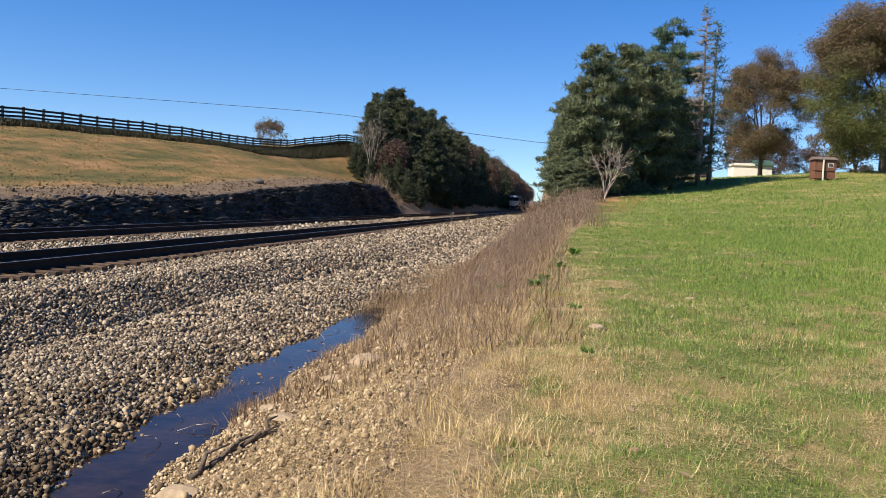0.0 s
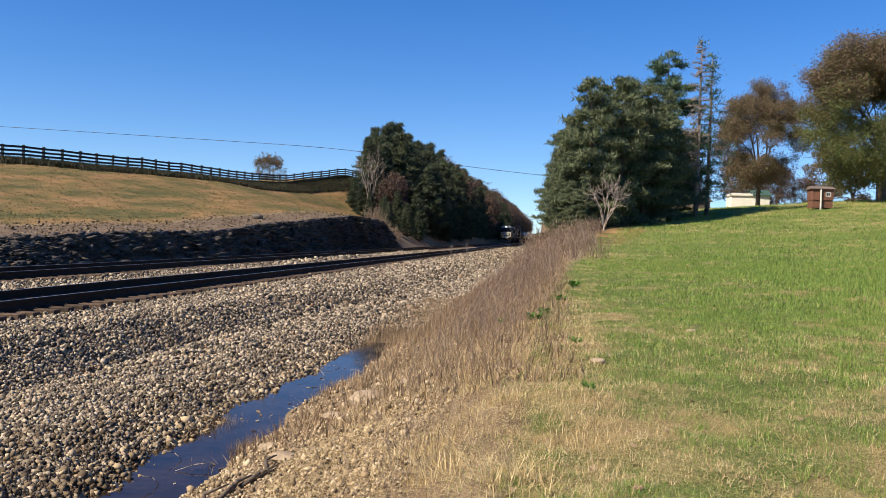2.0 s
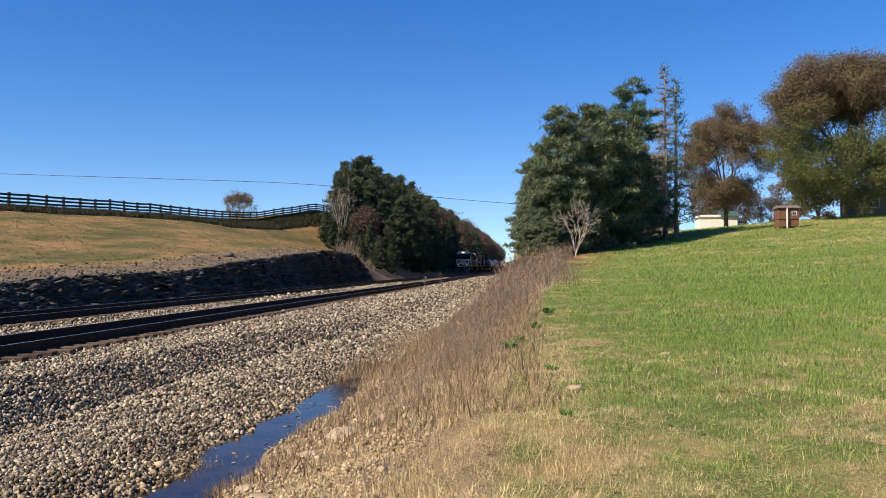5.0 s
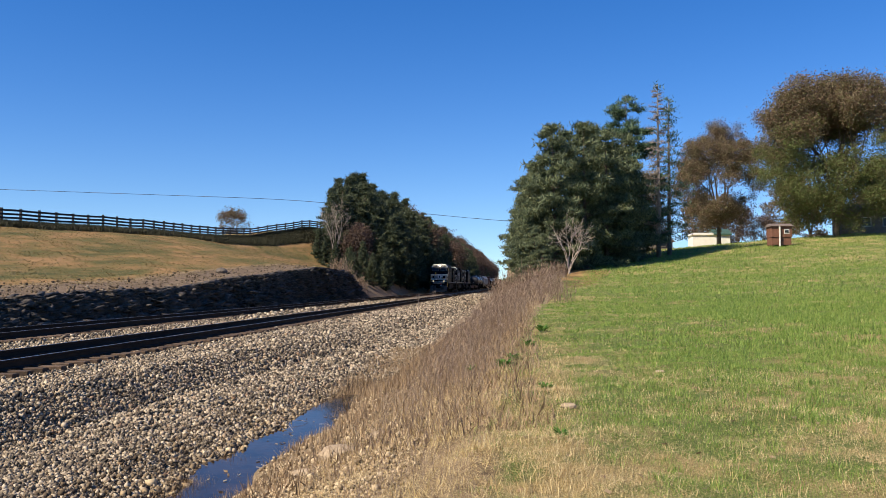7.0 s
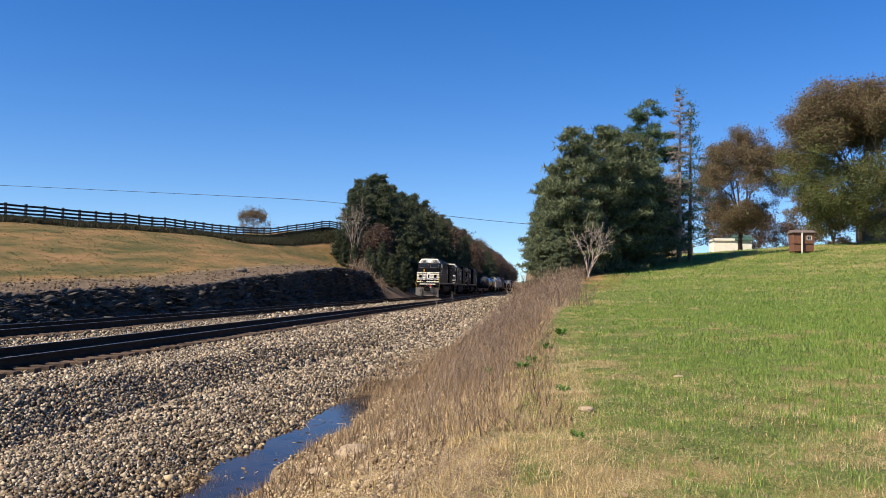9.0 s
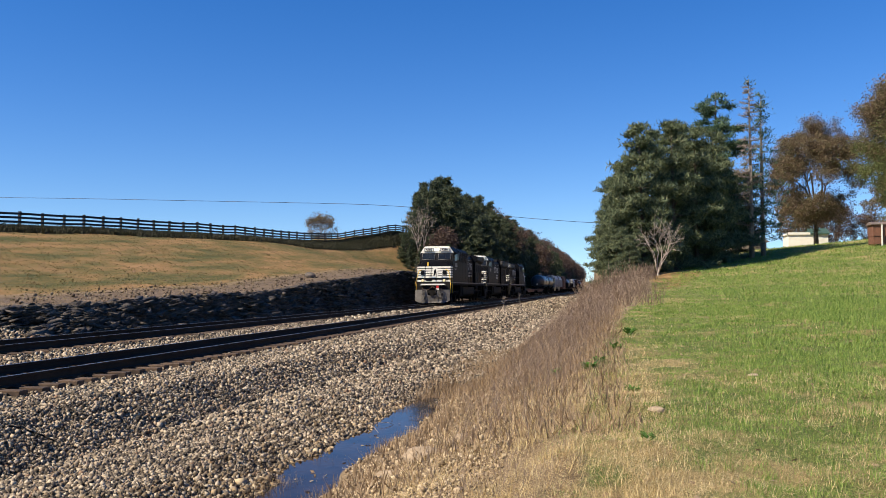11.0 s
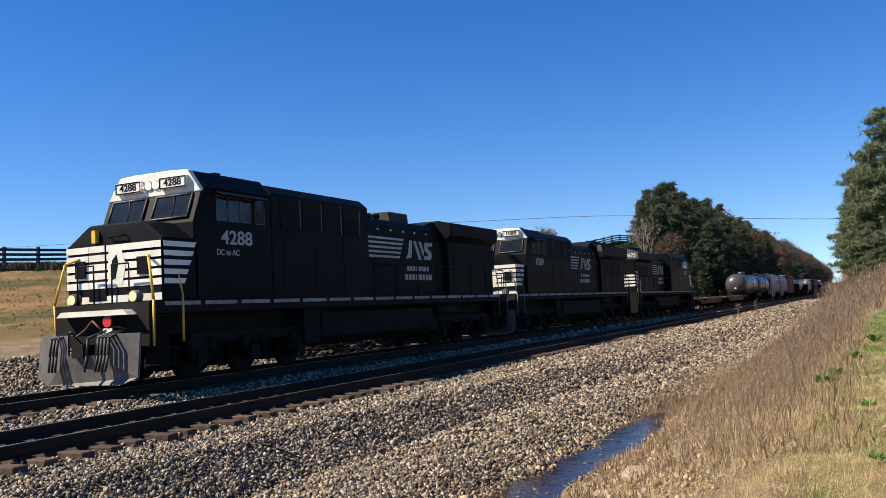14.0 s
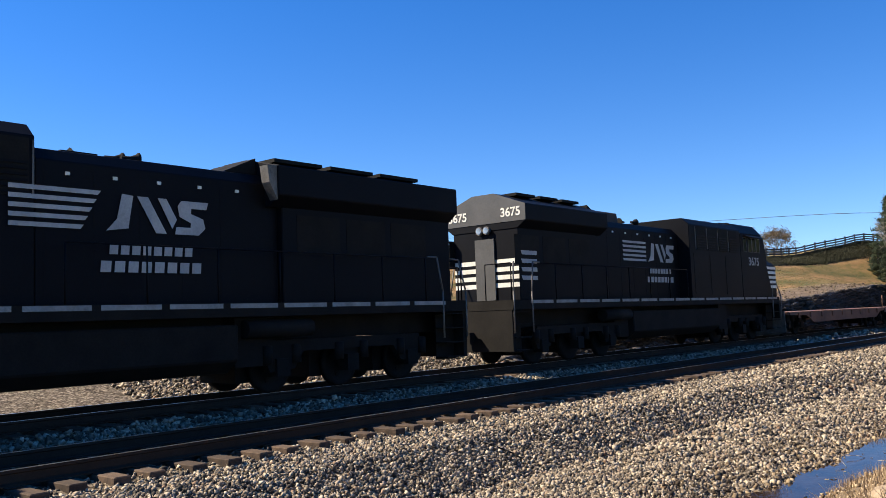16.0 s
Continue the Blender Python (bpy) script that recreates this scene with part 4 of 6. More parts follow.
def locomotive(number, label, emd=False, lamps=True, rear_white=False):
    L = 21.4
    loco = tagged(new("locomotive"), label, "locomotive", "the three locomotives")
    c = 0.15 if emd else 0.0
    top = 5.0 if emd else 5.05
    # underframe
    bm = box(new_bm(), -1.5, 1.5, 0.25, L - 0.35, 1.6, 1.87)
    box(bm, -0.75, 0.75, 0.3, L - 0.4, 1.1, 1.6)
    part("underframe", bm, "under", loco)
    for s in (-1, 1):
        y = 0.55
        while y < L - 1.2:
            part("sill_stripe", box(new_bm(), min(s * 1.5, s * 1.507), max(s * 1.5, s * 1.507), y, y + 1.15, 1.77, 1.86), "sill_grey", loco, "pale sill reflector stripe")
            y += 1.32
    part("fuel_tank", prism(new_bm(), [(-1.4, 1.45), (-1.4, 0.75), (-1.05, 0.5), (1.05, 0.5), (1.4, 0.75), (1.4, 1.45)], 6.9, 14.0, "y"), "under", loco, "black fuel tank", 0.03)
    for s in (-1, 1):
        part("air_reservoir", rod(new_bm(), (s * 1.3, 14.2, 1.35), (s * 1.3, 15.9, 1.35), 0.19, None, 12), "under", loco)
    # two made-up dark boxes that block the light through gaps beside the tank
    part("battery_box", box(new_bm(), -1.35, 1.35, 6.05, 6.85, 0.6, 1.58), "under", loco, "", 0.02)
    part("equipment_box", box(new_bm(), -1.2, 1.2, 14.05, 15.0, 0.6, 1.58), "under", loco, "", 0.02)
    for y in (4.0, 17.2):
        truck(loco, y, (y - 1.98, y, y + 1.98))
    coupler(loco, -0.35, -1)
    coupler(loco, L - 0.25, 1)
    # pilot and plough
    bm = new_bm()
    prof = [(-1.52, 0.25), (-1.1, 0.1), (1.1, 0.1), (1.52, 0.25), (1.52, 1.2), (0.45, 1.2), (0.4, 0.75), (-0.4, 0.75), (-0.45, 1.2), (-1.52, 1.2)]
    prism(bm, prof, -0.22, -0.16, "y")
    for v in bm.verts:
        v.co.y += abs(v.co.x) * 0.16 - (1.2 - v.co.z) * 0.1 - 0.25
    part("plough", bm, "plough", loco, "scuffed grey steel snow plough")
    part("pilot_plate", box(new_bm(), -1.45, 1.45, 0.12, 0.25, 0.9, 1.87), "under", loco, "", 0.02)
    part("footboard", prism(new_bm(), [(-1.1, 1.6), (1.1, 1.6), (0.95, 1.72), (-0.95, 1.72)], -0.15, 0.12, "y"), "white", loco, "pale sill plate over the coupler")
    part("rear_pilot", box(new_bm(), -1.45, 1.45, L - 0.5, L - 0.36, 0.45, 1.87), "under", loco, "", 0.02)
    for x in (-0.62, -0.72, -0.82, 0.62, 0.72, 0.82, 0.92, 0.3):
        part("air_hose", tube(new_bm(), [(x, -0.1, 1.25), (x, -0.52, 1.12), (x * 1.02, -0.56, 0.75), (x * 0.98 - 0.05, -0.58, 0.4)], 0.028, 6), "hose", loco)
    part("cable", tube(new_bm(), [(-0.95, 0.08, 1.28), (-0.6, -0.1, 1.12), (-0.25, -0.1, 1.3), (0.0, -0.12, 1.5), (0.3, -0.1, 1.25), (0.55, 0.0, 1.35), (0.8, 0.08, 1.3)], 0.022, 6), "rust", loco, "sagging control cable")
    part("marker_lens", lathe(new_bm(), [(0.0, 0.13), (0.06, 0.13)], 14, "y"), "red", loco, "red marker disc").location = (0.42, -0.1, 1.47)
    part("marker_plate", box(new_bm(), 0.28, 0.55, -0.08, -0.05, 1.2, 1.32), "white", loco, "small white plate")
    # steps
    for s in (-1, 1):
        for y0 in (0.3, L - 1.2):
            bm = new_bm()
            for k in range(4):
                box(bm, min(s * 1.12, s * 1.5), max(s * 1.12, s * 1.5), y0, y0 + 0.75, 0.45 + 0.36 * k, 0.48 + 0.36 * k)
            box(bm, min(s * 1.1, s * 1.13), max(s * 1.1, s * 1.13), y0, y0 + 0.75, 0.4, 1.6)
            part("steps", bm, "under", loco, "steel boarding steps with worn edges")
    # nose and cab
    nw = 1.36 if emd else 1.5
    ny = 0.5 + c
    nz = 3.45 if emd else 3.5
    bm = prism(new_bm(), [(-nw, 1.87), (-nw, nz - 0.22), (-0.85, 3.74), (0.85, 3.74), (nw, nz - 0.22), (nw, 1.87)], ny, 1.7 + c, "y")
    for v in bm.verts:
        if v.co.y < 1.0 and v.co.z > 3.0:
            v.co.y += (v.co.z - 3.0) * 0.12
    part("nose", bm, "black", loco, "black wide nose", 0.05)
    part("nose_band", box(new_bm(), -nw + 0.02, nw - 0.02, ny - 0.01, ny - 0.001, 1.9, 2.06), "white", loco, "white band along the foot of the nose")
    for x in (-1.0, 0.95):
        part("sand_hatch", box(new_bm(), x - 0.16, x + 0.16, ny - 0.05, ny - 0.02, 2.5, 2.9), "black", loco, "", 0.012)
    part("nose_lamp_box", box(new_bm(), -0.6, -0.48, ny - 0.05, ny + 0.1, 3.3, 3.6), "yellow", loco, "small yellow box on the nose", 0.015)
    rail_line(loco, [(-0.1, ny + 0.05, 3.42), (-0.1, ny - 0.03, 3.42), (0.4, ny - 0.03, 3.42), (0.4, ny + 0.05, 3.42)])
    part("nose_door", box(new_bm(), -0.75, -0.2, ny - 0.02, ny, 1.95, 3.24), "black", loco, "", 0.015)
    for k in range(5):
        z = 3.1 - k * 0.21
        for a, b, d in ((-nw + 0.02, -0.77, 0.008), (-0.73, -0.22, 0.028), (-0.18, nw - 0.02, 0.008)):
            part("stripe", box(new_bm(), a, b, ny - d, ny - d + 0.008, z - 0.02, z + 0.13), "white", loco, "white stripe across the nose")
        for s in (-1, 1):
            part("stripe", prism(new_bm(), [(ny + 0.06, z), (1.55 + c - 0.09 * k, z), (1.62 + c - 0.09 * k, z + 0.12), (ny + 0.06, z + 0.12)], s * nw, s * (nw + 0.006)), "white", loco, "white stripe round the nose")
    part("nose_emblem", prism(new_bm(), [(-0.15, 2.3), (0.3, 2.3), (0.42, 2.75), (0.3, 3.1), (-0.1, 3.12)], ny - 0.016, ny - 0.009, "y"), "white", loco, "plain white emblem patch")
    part("nose_emblem", prism(new_bm(), [(-0.05, 2.4), (0.1, 2.45), (0.2, 2.8), (0.14, 3.0), (0.0, 2.85)], ny - 0.022, ny - 0.017, "y"), "black", loco, "plain black emblem shape")
    cab = [(1.55 + c, 1.87), (1.55 + c, 3.72), (1.85 + c, 4.48), (2.05 + c, 4.56), (4.5 + c, 4.56), (4.5 + c, 1.87)]
    part("cab", prism(new_bm(), cab, -1.5, 1.5), "black", loco, "black crew cab", 0.025)
    bm = prism(new_bm(), [(-1.52, 4.56), (1.52, 4.56), (1.1, top - 0.03), (0.6, top), (-0.6, top), (-1.1, top - 0.03)], 2.0 + c, 4.6 + c, "y")
    part("cab_roof", bm, "black", loco, "black cab roof", 0.02)
    bm = prism(new_bm(), [(-1.5, 4.47), (1.5, 4.47), (1.1, top - 0.02), (0.6, top + 0.01), (-0.6, top + 0.01), (-1.1, top - 0.02)], 1.83 + c, 2.0 + c, "y")
    part("roof_front", bm, "white", loco, "white band over the windscreens", 0.015)
    for s in (-1, 1):
        a, b = (0.16, 1.28)
        lo, hi = (1.605 + c, 3.86), (1.835 + c, 4.43)
        q = [(s * a, lo), (s * b, lo), (s * b, hi), (s * a, hi)]
        bm = new_bm()
        off = -0.018
        f = [bm.verts.new((x, p[0] + off - 0.012, p[1])) for x, p in q] + [bm.verts.new((x, p[0] + off + 0.02, p[1])) for x, p in q]
        for idx in ((0, 1, 2, 3), (7, 6, 5, 4), (0, 4, 5, 1), (1, 5, 6, 2), (2, 6, 7, 3), (3, 7, 4, 0)):
            bm.faces.new([f[i] for i in idx])
        bmesh.ops.recalc_face_normals(bm, faces=bm.faces[:])
        pane = part("windscreen", bm, "glass", loco, "dark windscreen")
        rim = [(s * a, lo[0] - 0.045, lo[1]), (s * b, lo[0] - 0.045, lo[1]), (s * b, hi[0] - 0.045, hi[1]), (s * a, hi[0] - 0.045, hi[1]), (s * a, lo[0] - 0.045, lo[1])]
        part("window_frame", tube(new_bm(), rim, 0.02, 5), "steel", pane, "pale metal frame")
        mid = (a + b) / 2 * s
        part("wiper", tube(new_bm(), [(mid, hi[0] - 0.06, hi[1]), (mid + 0.1, (lo[0] + hi[0]) / 2 - 0.06, 4.05), (mid + 0.02, lo[0] - 0.06, lo[1] + 0.1)], 0.012, 4), "hose", pane)
        # side windows
        for y0, y1 in ((2.35, 2.75), (2.8, 3.2), (3.25, 3.65), (3.85, 4.2)):
            w = part("side_window", box(new_bm(), min(s * 1.5, s * 1.506), max(s * 1.5, s * 1.506), y0 + c, y1 + c, 3.8, 4.4), "glass", loco, "dark side window")
            part("window_frame", tube(new_bm(), [(s * 1.508, y0 + c, 3.8), (s * 1.508, y1 + c, 3.8), (s * 1.508, y1 + c, 4.4), (s * 1.508, y0 + c, 4.4), (s * 1.508, y0 + c, 3.8)], 0.013, 4), "steel", w, "pale metal frame")
        part("sunshade", prism(new_bm(), [(s * 1.5, 4.5), (s * 1.8, 4.38), (s * 1.8, 4.4), (s * 1.5, 4.53)], 2.3 + c, 4.1 + c, "y"), "black", loco, "", 0.0)
        text_part("road_number", number, 0.48, side_pose(s * 1.502, 3.1 + c + (0.2 if emd else 0), 3.38) @ Matrix.Diagonal((1.25, 1, 1, 1)), "shaded_white", loco, "white road number, shade put into its colour")
        # number boards
        nb = part("number_board", box(new_bm(), s * 0.72 - 0.42, s * 0.72 + 0.42, 1.72 + c, 1.9 + c, 4.6, 4.88), "white", loco, "white number board", 0.02)
        x0, x1, yb = s * 0.72 - 0.4, s * 0.72 + 0.4, 1.715 + c
        part("board_frame", tube(new_bm(), [(x0, yb, 4.62), (x1, yb, 4.62), (x1, yb, 4.86), (x0, yb, 4.86), (x0, yb, 4.62)], 0.014, 5), "black", nb)
        text_part("board_number", number, 0.24, pose(s * 0.72, 1.715 + c, 4.74, 90, 0, 0) @ Matrix.Diagonal((1.15, 1, 1, 1)), "black", nb)
        # headlights
        h = part("headlight", rod(new_bm(), (s * 0.12, 1.8 + c, 4.74), (s * 0.12, 1.95 + c, 4.74), 0.12, None, 14), "steel", loco)
        part("lens", lathe(new_bm(), [(0.0, 0.09), (0.02, 0.09)], 14, "y"), "lamp" if lamps else "lamp_off", h, "lit headlight lens" if lamps else "").location = (s * 0.12, 1.775 + c, 4.74)
        d = part("ditch_light", rod(new_bm(), (s * 0.95, 0.16, 2.0), (s * 0.95, 0.34, 2.0), 0.14, None, 14), "steel", loco)
        part("lens", lathe(new_bm(), [(0.0, 0.11), (0.02, 0.11)], 14, "y"), "lamp_ditch" if lamps else "lamp_off", d, "lit ditch light lens" if lamps else "").location = (s * 0.95, 0.138, 2.0)
        part("light_bracket", box(new_bm(), s * 0.95 - 0.1, s * 0.95 + 0.1, 0.25, 0.4, 1.86, 1.9), "under", d)
        # front handrails
        y = "yellow" if lamps else "steel"
        rail_line(loco, [(s * 1.5, 0.2, 0.9), (s * 1.54, 0.18, 1.9), (s * 1.3, 0.3, 2.85), (s * 1.05, ny, 2.95)], y, 0.03, "yellow grab rail" if lamps else "pale grab rail")
        rail_line(loco, [(s * 1.5, 1.12, 0.95), (s * 1.5, 1.12, 2.0), (s * 1.46, 0.9, 2.9), (s * 1.42, 0.75, 3.0)], y, 0.03, "yellow grab rail" if lamps else "pale grab rail")
        rail_line(loco, [(s * 0.8, 0.2, 1.87), (s * 0.8, 0.2, 2.75), (s * 0.28, 0.2, 2.75), (s * 0.28, 0.2, 1.87)])
    if not emd:
        text_part("side_lettering", "DC to AC", 0.2, side_pose(1.502, 2.75, 3.02), "shaded_white", loco, "small white lettering")
    # roof gear
    for dx, dy, h in ((0.3, 2.9, 0.1), (-0.4, 3.2, 0.14), (0.1, 3.7, 0.08), (0.6, 3.4, 0.12)):
        part("antenna", box(new_bm(), dx - 0.08, dx + 0.08, dy + c - 0.12, dy + c + 0.12, top - 0.01, top + h), "black", loco, "", 0.02)
    part("roof_unit", box(new_bm(), -0.6, 0.6, 3.3 + c, 4.3 + c, top - 0.01, top + 0.07), "black", loco, "", 0.03)
    # auxiliary cab
    a1 = 10.2 if emd else 9.5
    aw = 1.04 if emd else 1.5
    at = 4.98 if emd else 4.92
    bm = prism(new_bm(), [(-aw, 1.87), (-aw, at - 0.25), (-aw + 0.28, at), (aw - 0.28, at), (aw, at - 0.25), (aw, 1.87)], 4.52 + c, a1, "y")
    part("auxiliary_cab", bm, "black", loco, "black equipment housing behind the cab", 0.02)
    for s in (-1, 1):
        y = 4.9 + c
        while y < a1 - 0.8:
            g = part("louvre", box(new_bm(), min(s * aw, s * (aw + 0.012)), max(s * aw, s * (aw + 0.012)), y, y + 0.85, 3.7, at - 0.3), "under", loco, "dark intake grille")
            for k in range(6):
                box_z = 3.74 + k * 0.1
                part("slat", box(new_bm(), min(s * (aw + 0.012), s * (aw + 0.03)), max(s * (aw + 0.012), s * (aw + 0.03)), y + 0.03, y + 0.82, box_z, box_z + 0.045), "black", g)
            part("latch_bar", box(new_bm(), min(s * aw, s * (aw + 0.02)), max(s * aw, s * (aw + 0.02)), y + 0.9, y + 0.93, 3.75, at - 0.32), "steel", loco, "pale metal latch bar")
            y += 1.05
        for k in range(3):
            y = 5.0 + c + k * 1.5
            part("door", box(new_bm(), min(s * aw, s * (aw + 0.01)), max(s * aw, s * (aw + 0.01)), y, y + 1.2, 2.0, 3.55), "black", loco, "", 0.004)
    # engine hood
    hw = 1.04 if emd else 1.0
    r0 = 14.9 if emd else 15.5
    ht = 4.58 if emd else 4.52
    bm = prism(new_bm(), [(-hw, 1.87), (-hw, ht - 0.22), (-hw + 0.2, ht), (hw - 0.2, ht), (hw, ht - 0.22), (hw, 1.87)], a1 + 0.005, r0 + 0.4, "y")
    part("engine_hood", bm, "black", loco, "black engine hood", 0.015)
    for s in (-1, 1):
        y = a1 + 0.15
        while y < r0 - 0.8:
            part("hood_door", box(new_bm(), min(s * hw, s * (hw + 0.004)), max(s * hw, s * (hw + 0.004)), y, y + 0.8, 1.95, 4.2), "black", loco, "", 0.0)
            part("latch", box(new_bm(), min(s * hw, s * (hw + 0.03)), max(s * hw, s * (hw + 0.03)), y + 0.36, y + 0.44, 4.12, 4.18), "white", loco)
            y += 0.88
        way = 1 if s > 0 else -1
        b = 10.25 if not emd else 9.75
        e0 = 12.85 if not emd else 11.45
        ex = hw + 0.005 if not emd else 1.07
        if s > 0:
            stripes_on_side(loco, s * ex, b, e0 - 0.1, 3.2, 3.9, 5, 0.4)
            emblem(loco, s * ex, e0, 1)
        else:
            stripes_on_side(loco, s * ex, 12.1, 13.8, 3.2, 3.9, 5, 0.0)
            emblem(loco, s * ex, 11.95, -1)
    bm = new_bm()
    if not emd:
        part("exhaust_stack", prism(bm, [(-0.42, 4.45), (0.42, 4.45), (0.36, 4.95), (-0.36, 4.95)], 12.9, 14.3, "y"), "stack", loco, "sooty brown exhaust stack", 0.03)
    else:
        part("exhaust_stack", box(bm, -0.3, 0.3, 11.0, 11.7, 4.45, 4.72), "under", loco, "", 0.03)
    hy = 11.5 if not emd else 11.75
    bm = box(new_bm(), -0.05, 0.05, hy - 0.05, hy + 0.65, 4.5, 4.68)
    part("horn_bracket", bm, "under", loco)
    for k, (dy, w) in enumerate(((0.0, -1), (0.25, 1), (0.5, 1))):
        prof = [(0, 0.04), (0.2, 0.05), (0.32, 0.1), (0.36, 0.14)]
        bm = lathe(new_bm(), [(hy + dy + w * p, r) for p, r in prof], 12, "y")
        h = part("horn", bm, "under", loco, "grimy air horn bell")
        h.location = (0.0 + 0.16 * (k - 1), 0, 4.74)
    # radiator section
    r1 = L - 0.6 if emd else L - 1.15
    rb, rt = (4.0, 4.72) if emd else (4.05, 4.62)
    crown = 0.26 if emd else (0.4 if rear_white else 0.12)
    bm = prism(new_bm(), [(-1.2, 1.87), (-1.2, rb + 0.1), (1.2, rb + 0.1), (1.2, 1.87)], r0 + 0.41, r1 - 0.02, "y")
    part("radiator_base", bm, "black", loco, "", 0.02)
    bm = prism(new_bm(), [(-1.2, rb - 0.12), (-1.5, rb + 0.1), (-1.5, rt), (-0.4, rt + crown), (0.4, rt + crown), (1.5, rt), (1.5, rb + 0.1), (1.2, rb - 0.12)], r0 + 0.1, r1, "y")
    part("radiator", bm, "black", loco, "overhanging black radiator section", 0.02)
    bm = prism(new_bm(), [(r0 - 1.1, 4.44), (r0 + 0.09, rt + crown - 0.02), (r0 + 0.09, 4.44)], -0.75, 0.75)
    part("radiator_ramp", bm, "under", loco, "grey sloping cover ahead of the radiator")
    if emd:
        for s in (-1, 1):
            part("radiator_cheek", prism(new_bm(), [(r0 - 0.15, rt - 0.02), (r0 + 0.1, rt), (r0 + 0.1, rb), (r0 - 0.1, rb + 0.35)], s * 1.2, s * 1.45), "steel", loco, "light grey radiator corner")
    for k in range(3):
        y = r0 + 0.6 + k * (r1 - r0 - 1) / 3
        part("fan_cover", box(new_bm(), -0.75, 0.75, y, y + (r1 - r0 - 1) / 3 - 0.25, rt + crown - 0.03, rt + crown + 0.05), "under", loco, "", 0.02)
    for s in (-1, 1):
        for k in range(3):
            y = r0 + 0.8 + k * 1.45
            part("screen", box(new_bm(), min(s * 1.2, s * 1.206), max(s * 1.2, s * 1.206), y, y + 1.25, 2.9, 3.75), "under", loco, "dark wire screen")
        if rear_white:
            stripes_on_side(loco, s * 1.205, r1 - 0.9, r1 - 0.1, 2.45, 3.3, 4, 0.0)
    # rear end
    if rear_white:
        part("end_panel", prism(new_bm(), [(-1.5, rb + 0.1), (-1.5, rt), (-0.4, rt + crown), (0.4, rt + crown), (1.5, rt), (1.5, rb + 0.1)], r1 + 0.001, r1 + 0.012, "y"), "end_sunlit", loco, "black end of the radiator, sunlight put into its colour")
        for s in (-1, 1):
            text_part("end_number", number, 0.36, pose(s * 0.98, r1 + 0.016, rb + 0.36, 90, 0, 180), "white", loco, "white road number")
            h = part("headlight", rod(new_bm(), (s * 0.13, r1 + 0.0, 3.95), (s * 0.13, r1 + 0.1, 3.95), 0.12, None, 14), "steel", loco)
            part("lens", lathe(new_bm(), [(r1 + 0.1, 0.09), (r1 + 0.115, 0.09)], 14, "y"), "lamp_off", h).location = (s * 0.13, 0, 3.95)
        part("end_door", box(new_bm(), -0.35, 0.35, r1 - 0.02, r1 + 0.03, 1.9, 3.7), "end_sunlit", loco, "", 0.01)
        for k in range(4):
            z = 2.95 - k * 0.23
            part("stripe", box(new_bm(), -1.18, 1.18, r1 - 0.02, r1 + 0.034 - 0.05, z, z + 0.13), "white", loco, "white stripe across the end")
    rail_line(loco, [(-1.4, L - 0.45, 1.87), (-1.4, L - 0.45, 2.9), (-0.5, L - 0.45, 2.9), (-0.5, L - 0.45, 1.87)])
    rail_line(loco, [(1.4, L - 0.45, 1.87), (1.4, L - 0.45, 2.9), (0.5, L - 0.45, 2.9), (0.5, L - 0.45, 1.87)])
    for s in (-1, 1):
        rail_line(loco, [(s * 1.5, L - 0.4, 0.95), (s * 1.5, L - 0.4, 2.1), (s * 1.42, L - 0.55, 2.9), (s * 1.3, L - 0.75, 2.95)], "steel", 0.022, "pale grab rail")
        rail_line(loco, [(s * 1.5, L - 1.3, 0.95), (s * 1.5, L - 1.3, 2.1), (s * 1.46, L - 1.45, 2.95), (s * 1.46, L - 1.8, 2.95)], "steel", 0.022, "pale grab rail")
        y0 = a1 + 0.3
        rail_line(loco, [(s * 1.47, y0, 2.92), (s * 1.47, L - 1.8, 2.92)])
        while y0 < L - 1.6:
            part("stanchion", rod(new_bm(), (s * 1.47, y0, 1.86), (s * 1.47, y0, 2.92), 0.018, None, 6), "black", loco)
            y0 += 1.5
    return loco


M["lamp_ditch"] = lens_material("lit_ditch_light", 0.55, (1, 0.8, 0.45), (0.3, 0.22, 0.09))
M["stack"] = varied("sooty_stack", (0.02, 0.016, 0.014), (0.07, 0.05, 0.04), 2, 0.8, fine=25)
M["plough"] = varied("scuffed_plough", (0.05, 0.046, 0.042), (0.15, 0.138, 0.125), 2.2, 0.6, 0.1, fine=25)
# black paint lightened: sunlight on the third locomotive's end put into the colour
M["end_sunlit"] = varied("sunlit_black", (0.05, 0.05, 0.048), (0.09, 0.088, 0.084), 1.2, 0.55, fine=20)


def freight_base(name, label, length, deck, category="freight car"):
    car = tagged(new(name), label, category, "the freight cars")
    bm = box(new_bm(), -0.3, 0.3, 0.1, length - 0.1, 0.75, deck - 0.02)
    part("centre_sill", bm, "under", car, "", 0.02)
    for y in (1.9, length - 1.9):
        truck(car, y, (y - 0.89, y + 0.89), r=0.42, half=1.0)
    coupler(car, -0.1, -1)
    coupler(car, length + 0.1, 1)
    return car


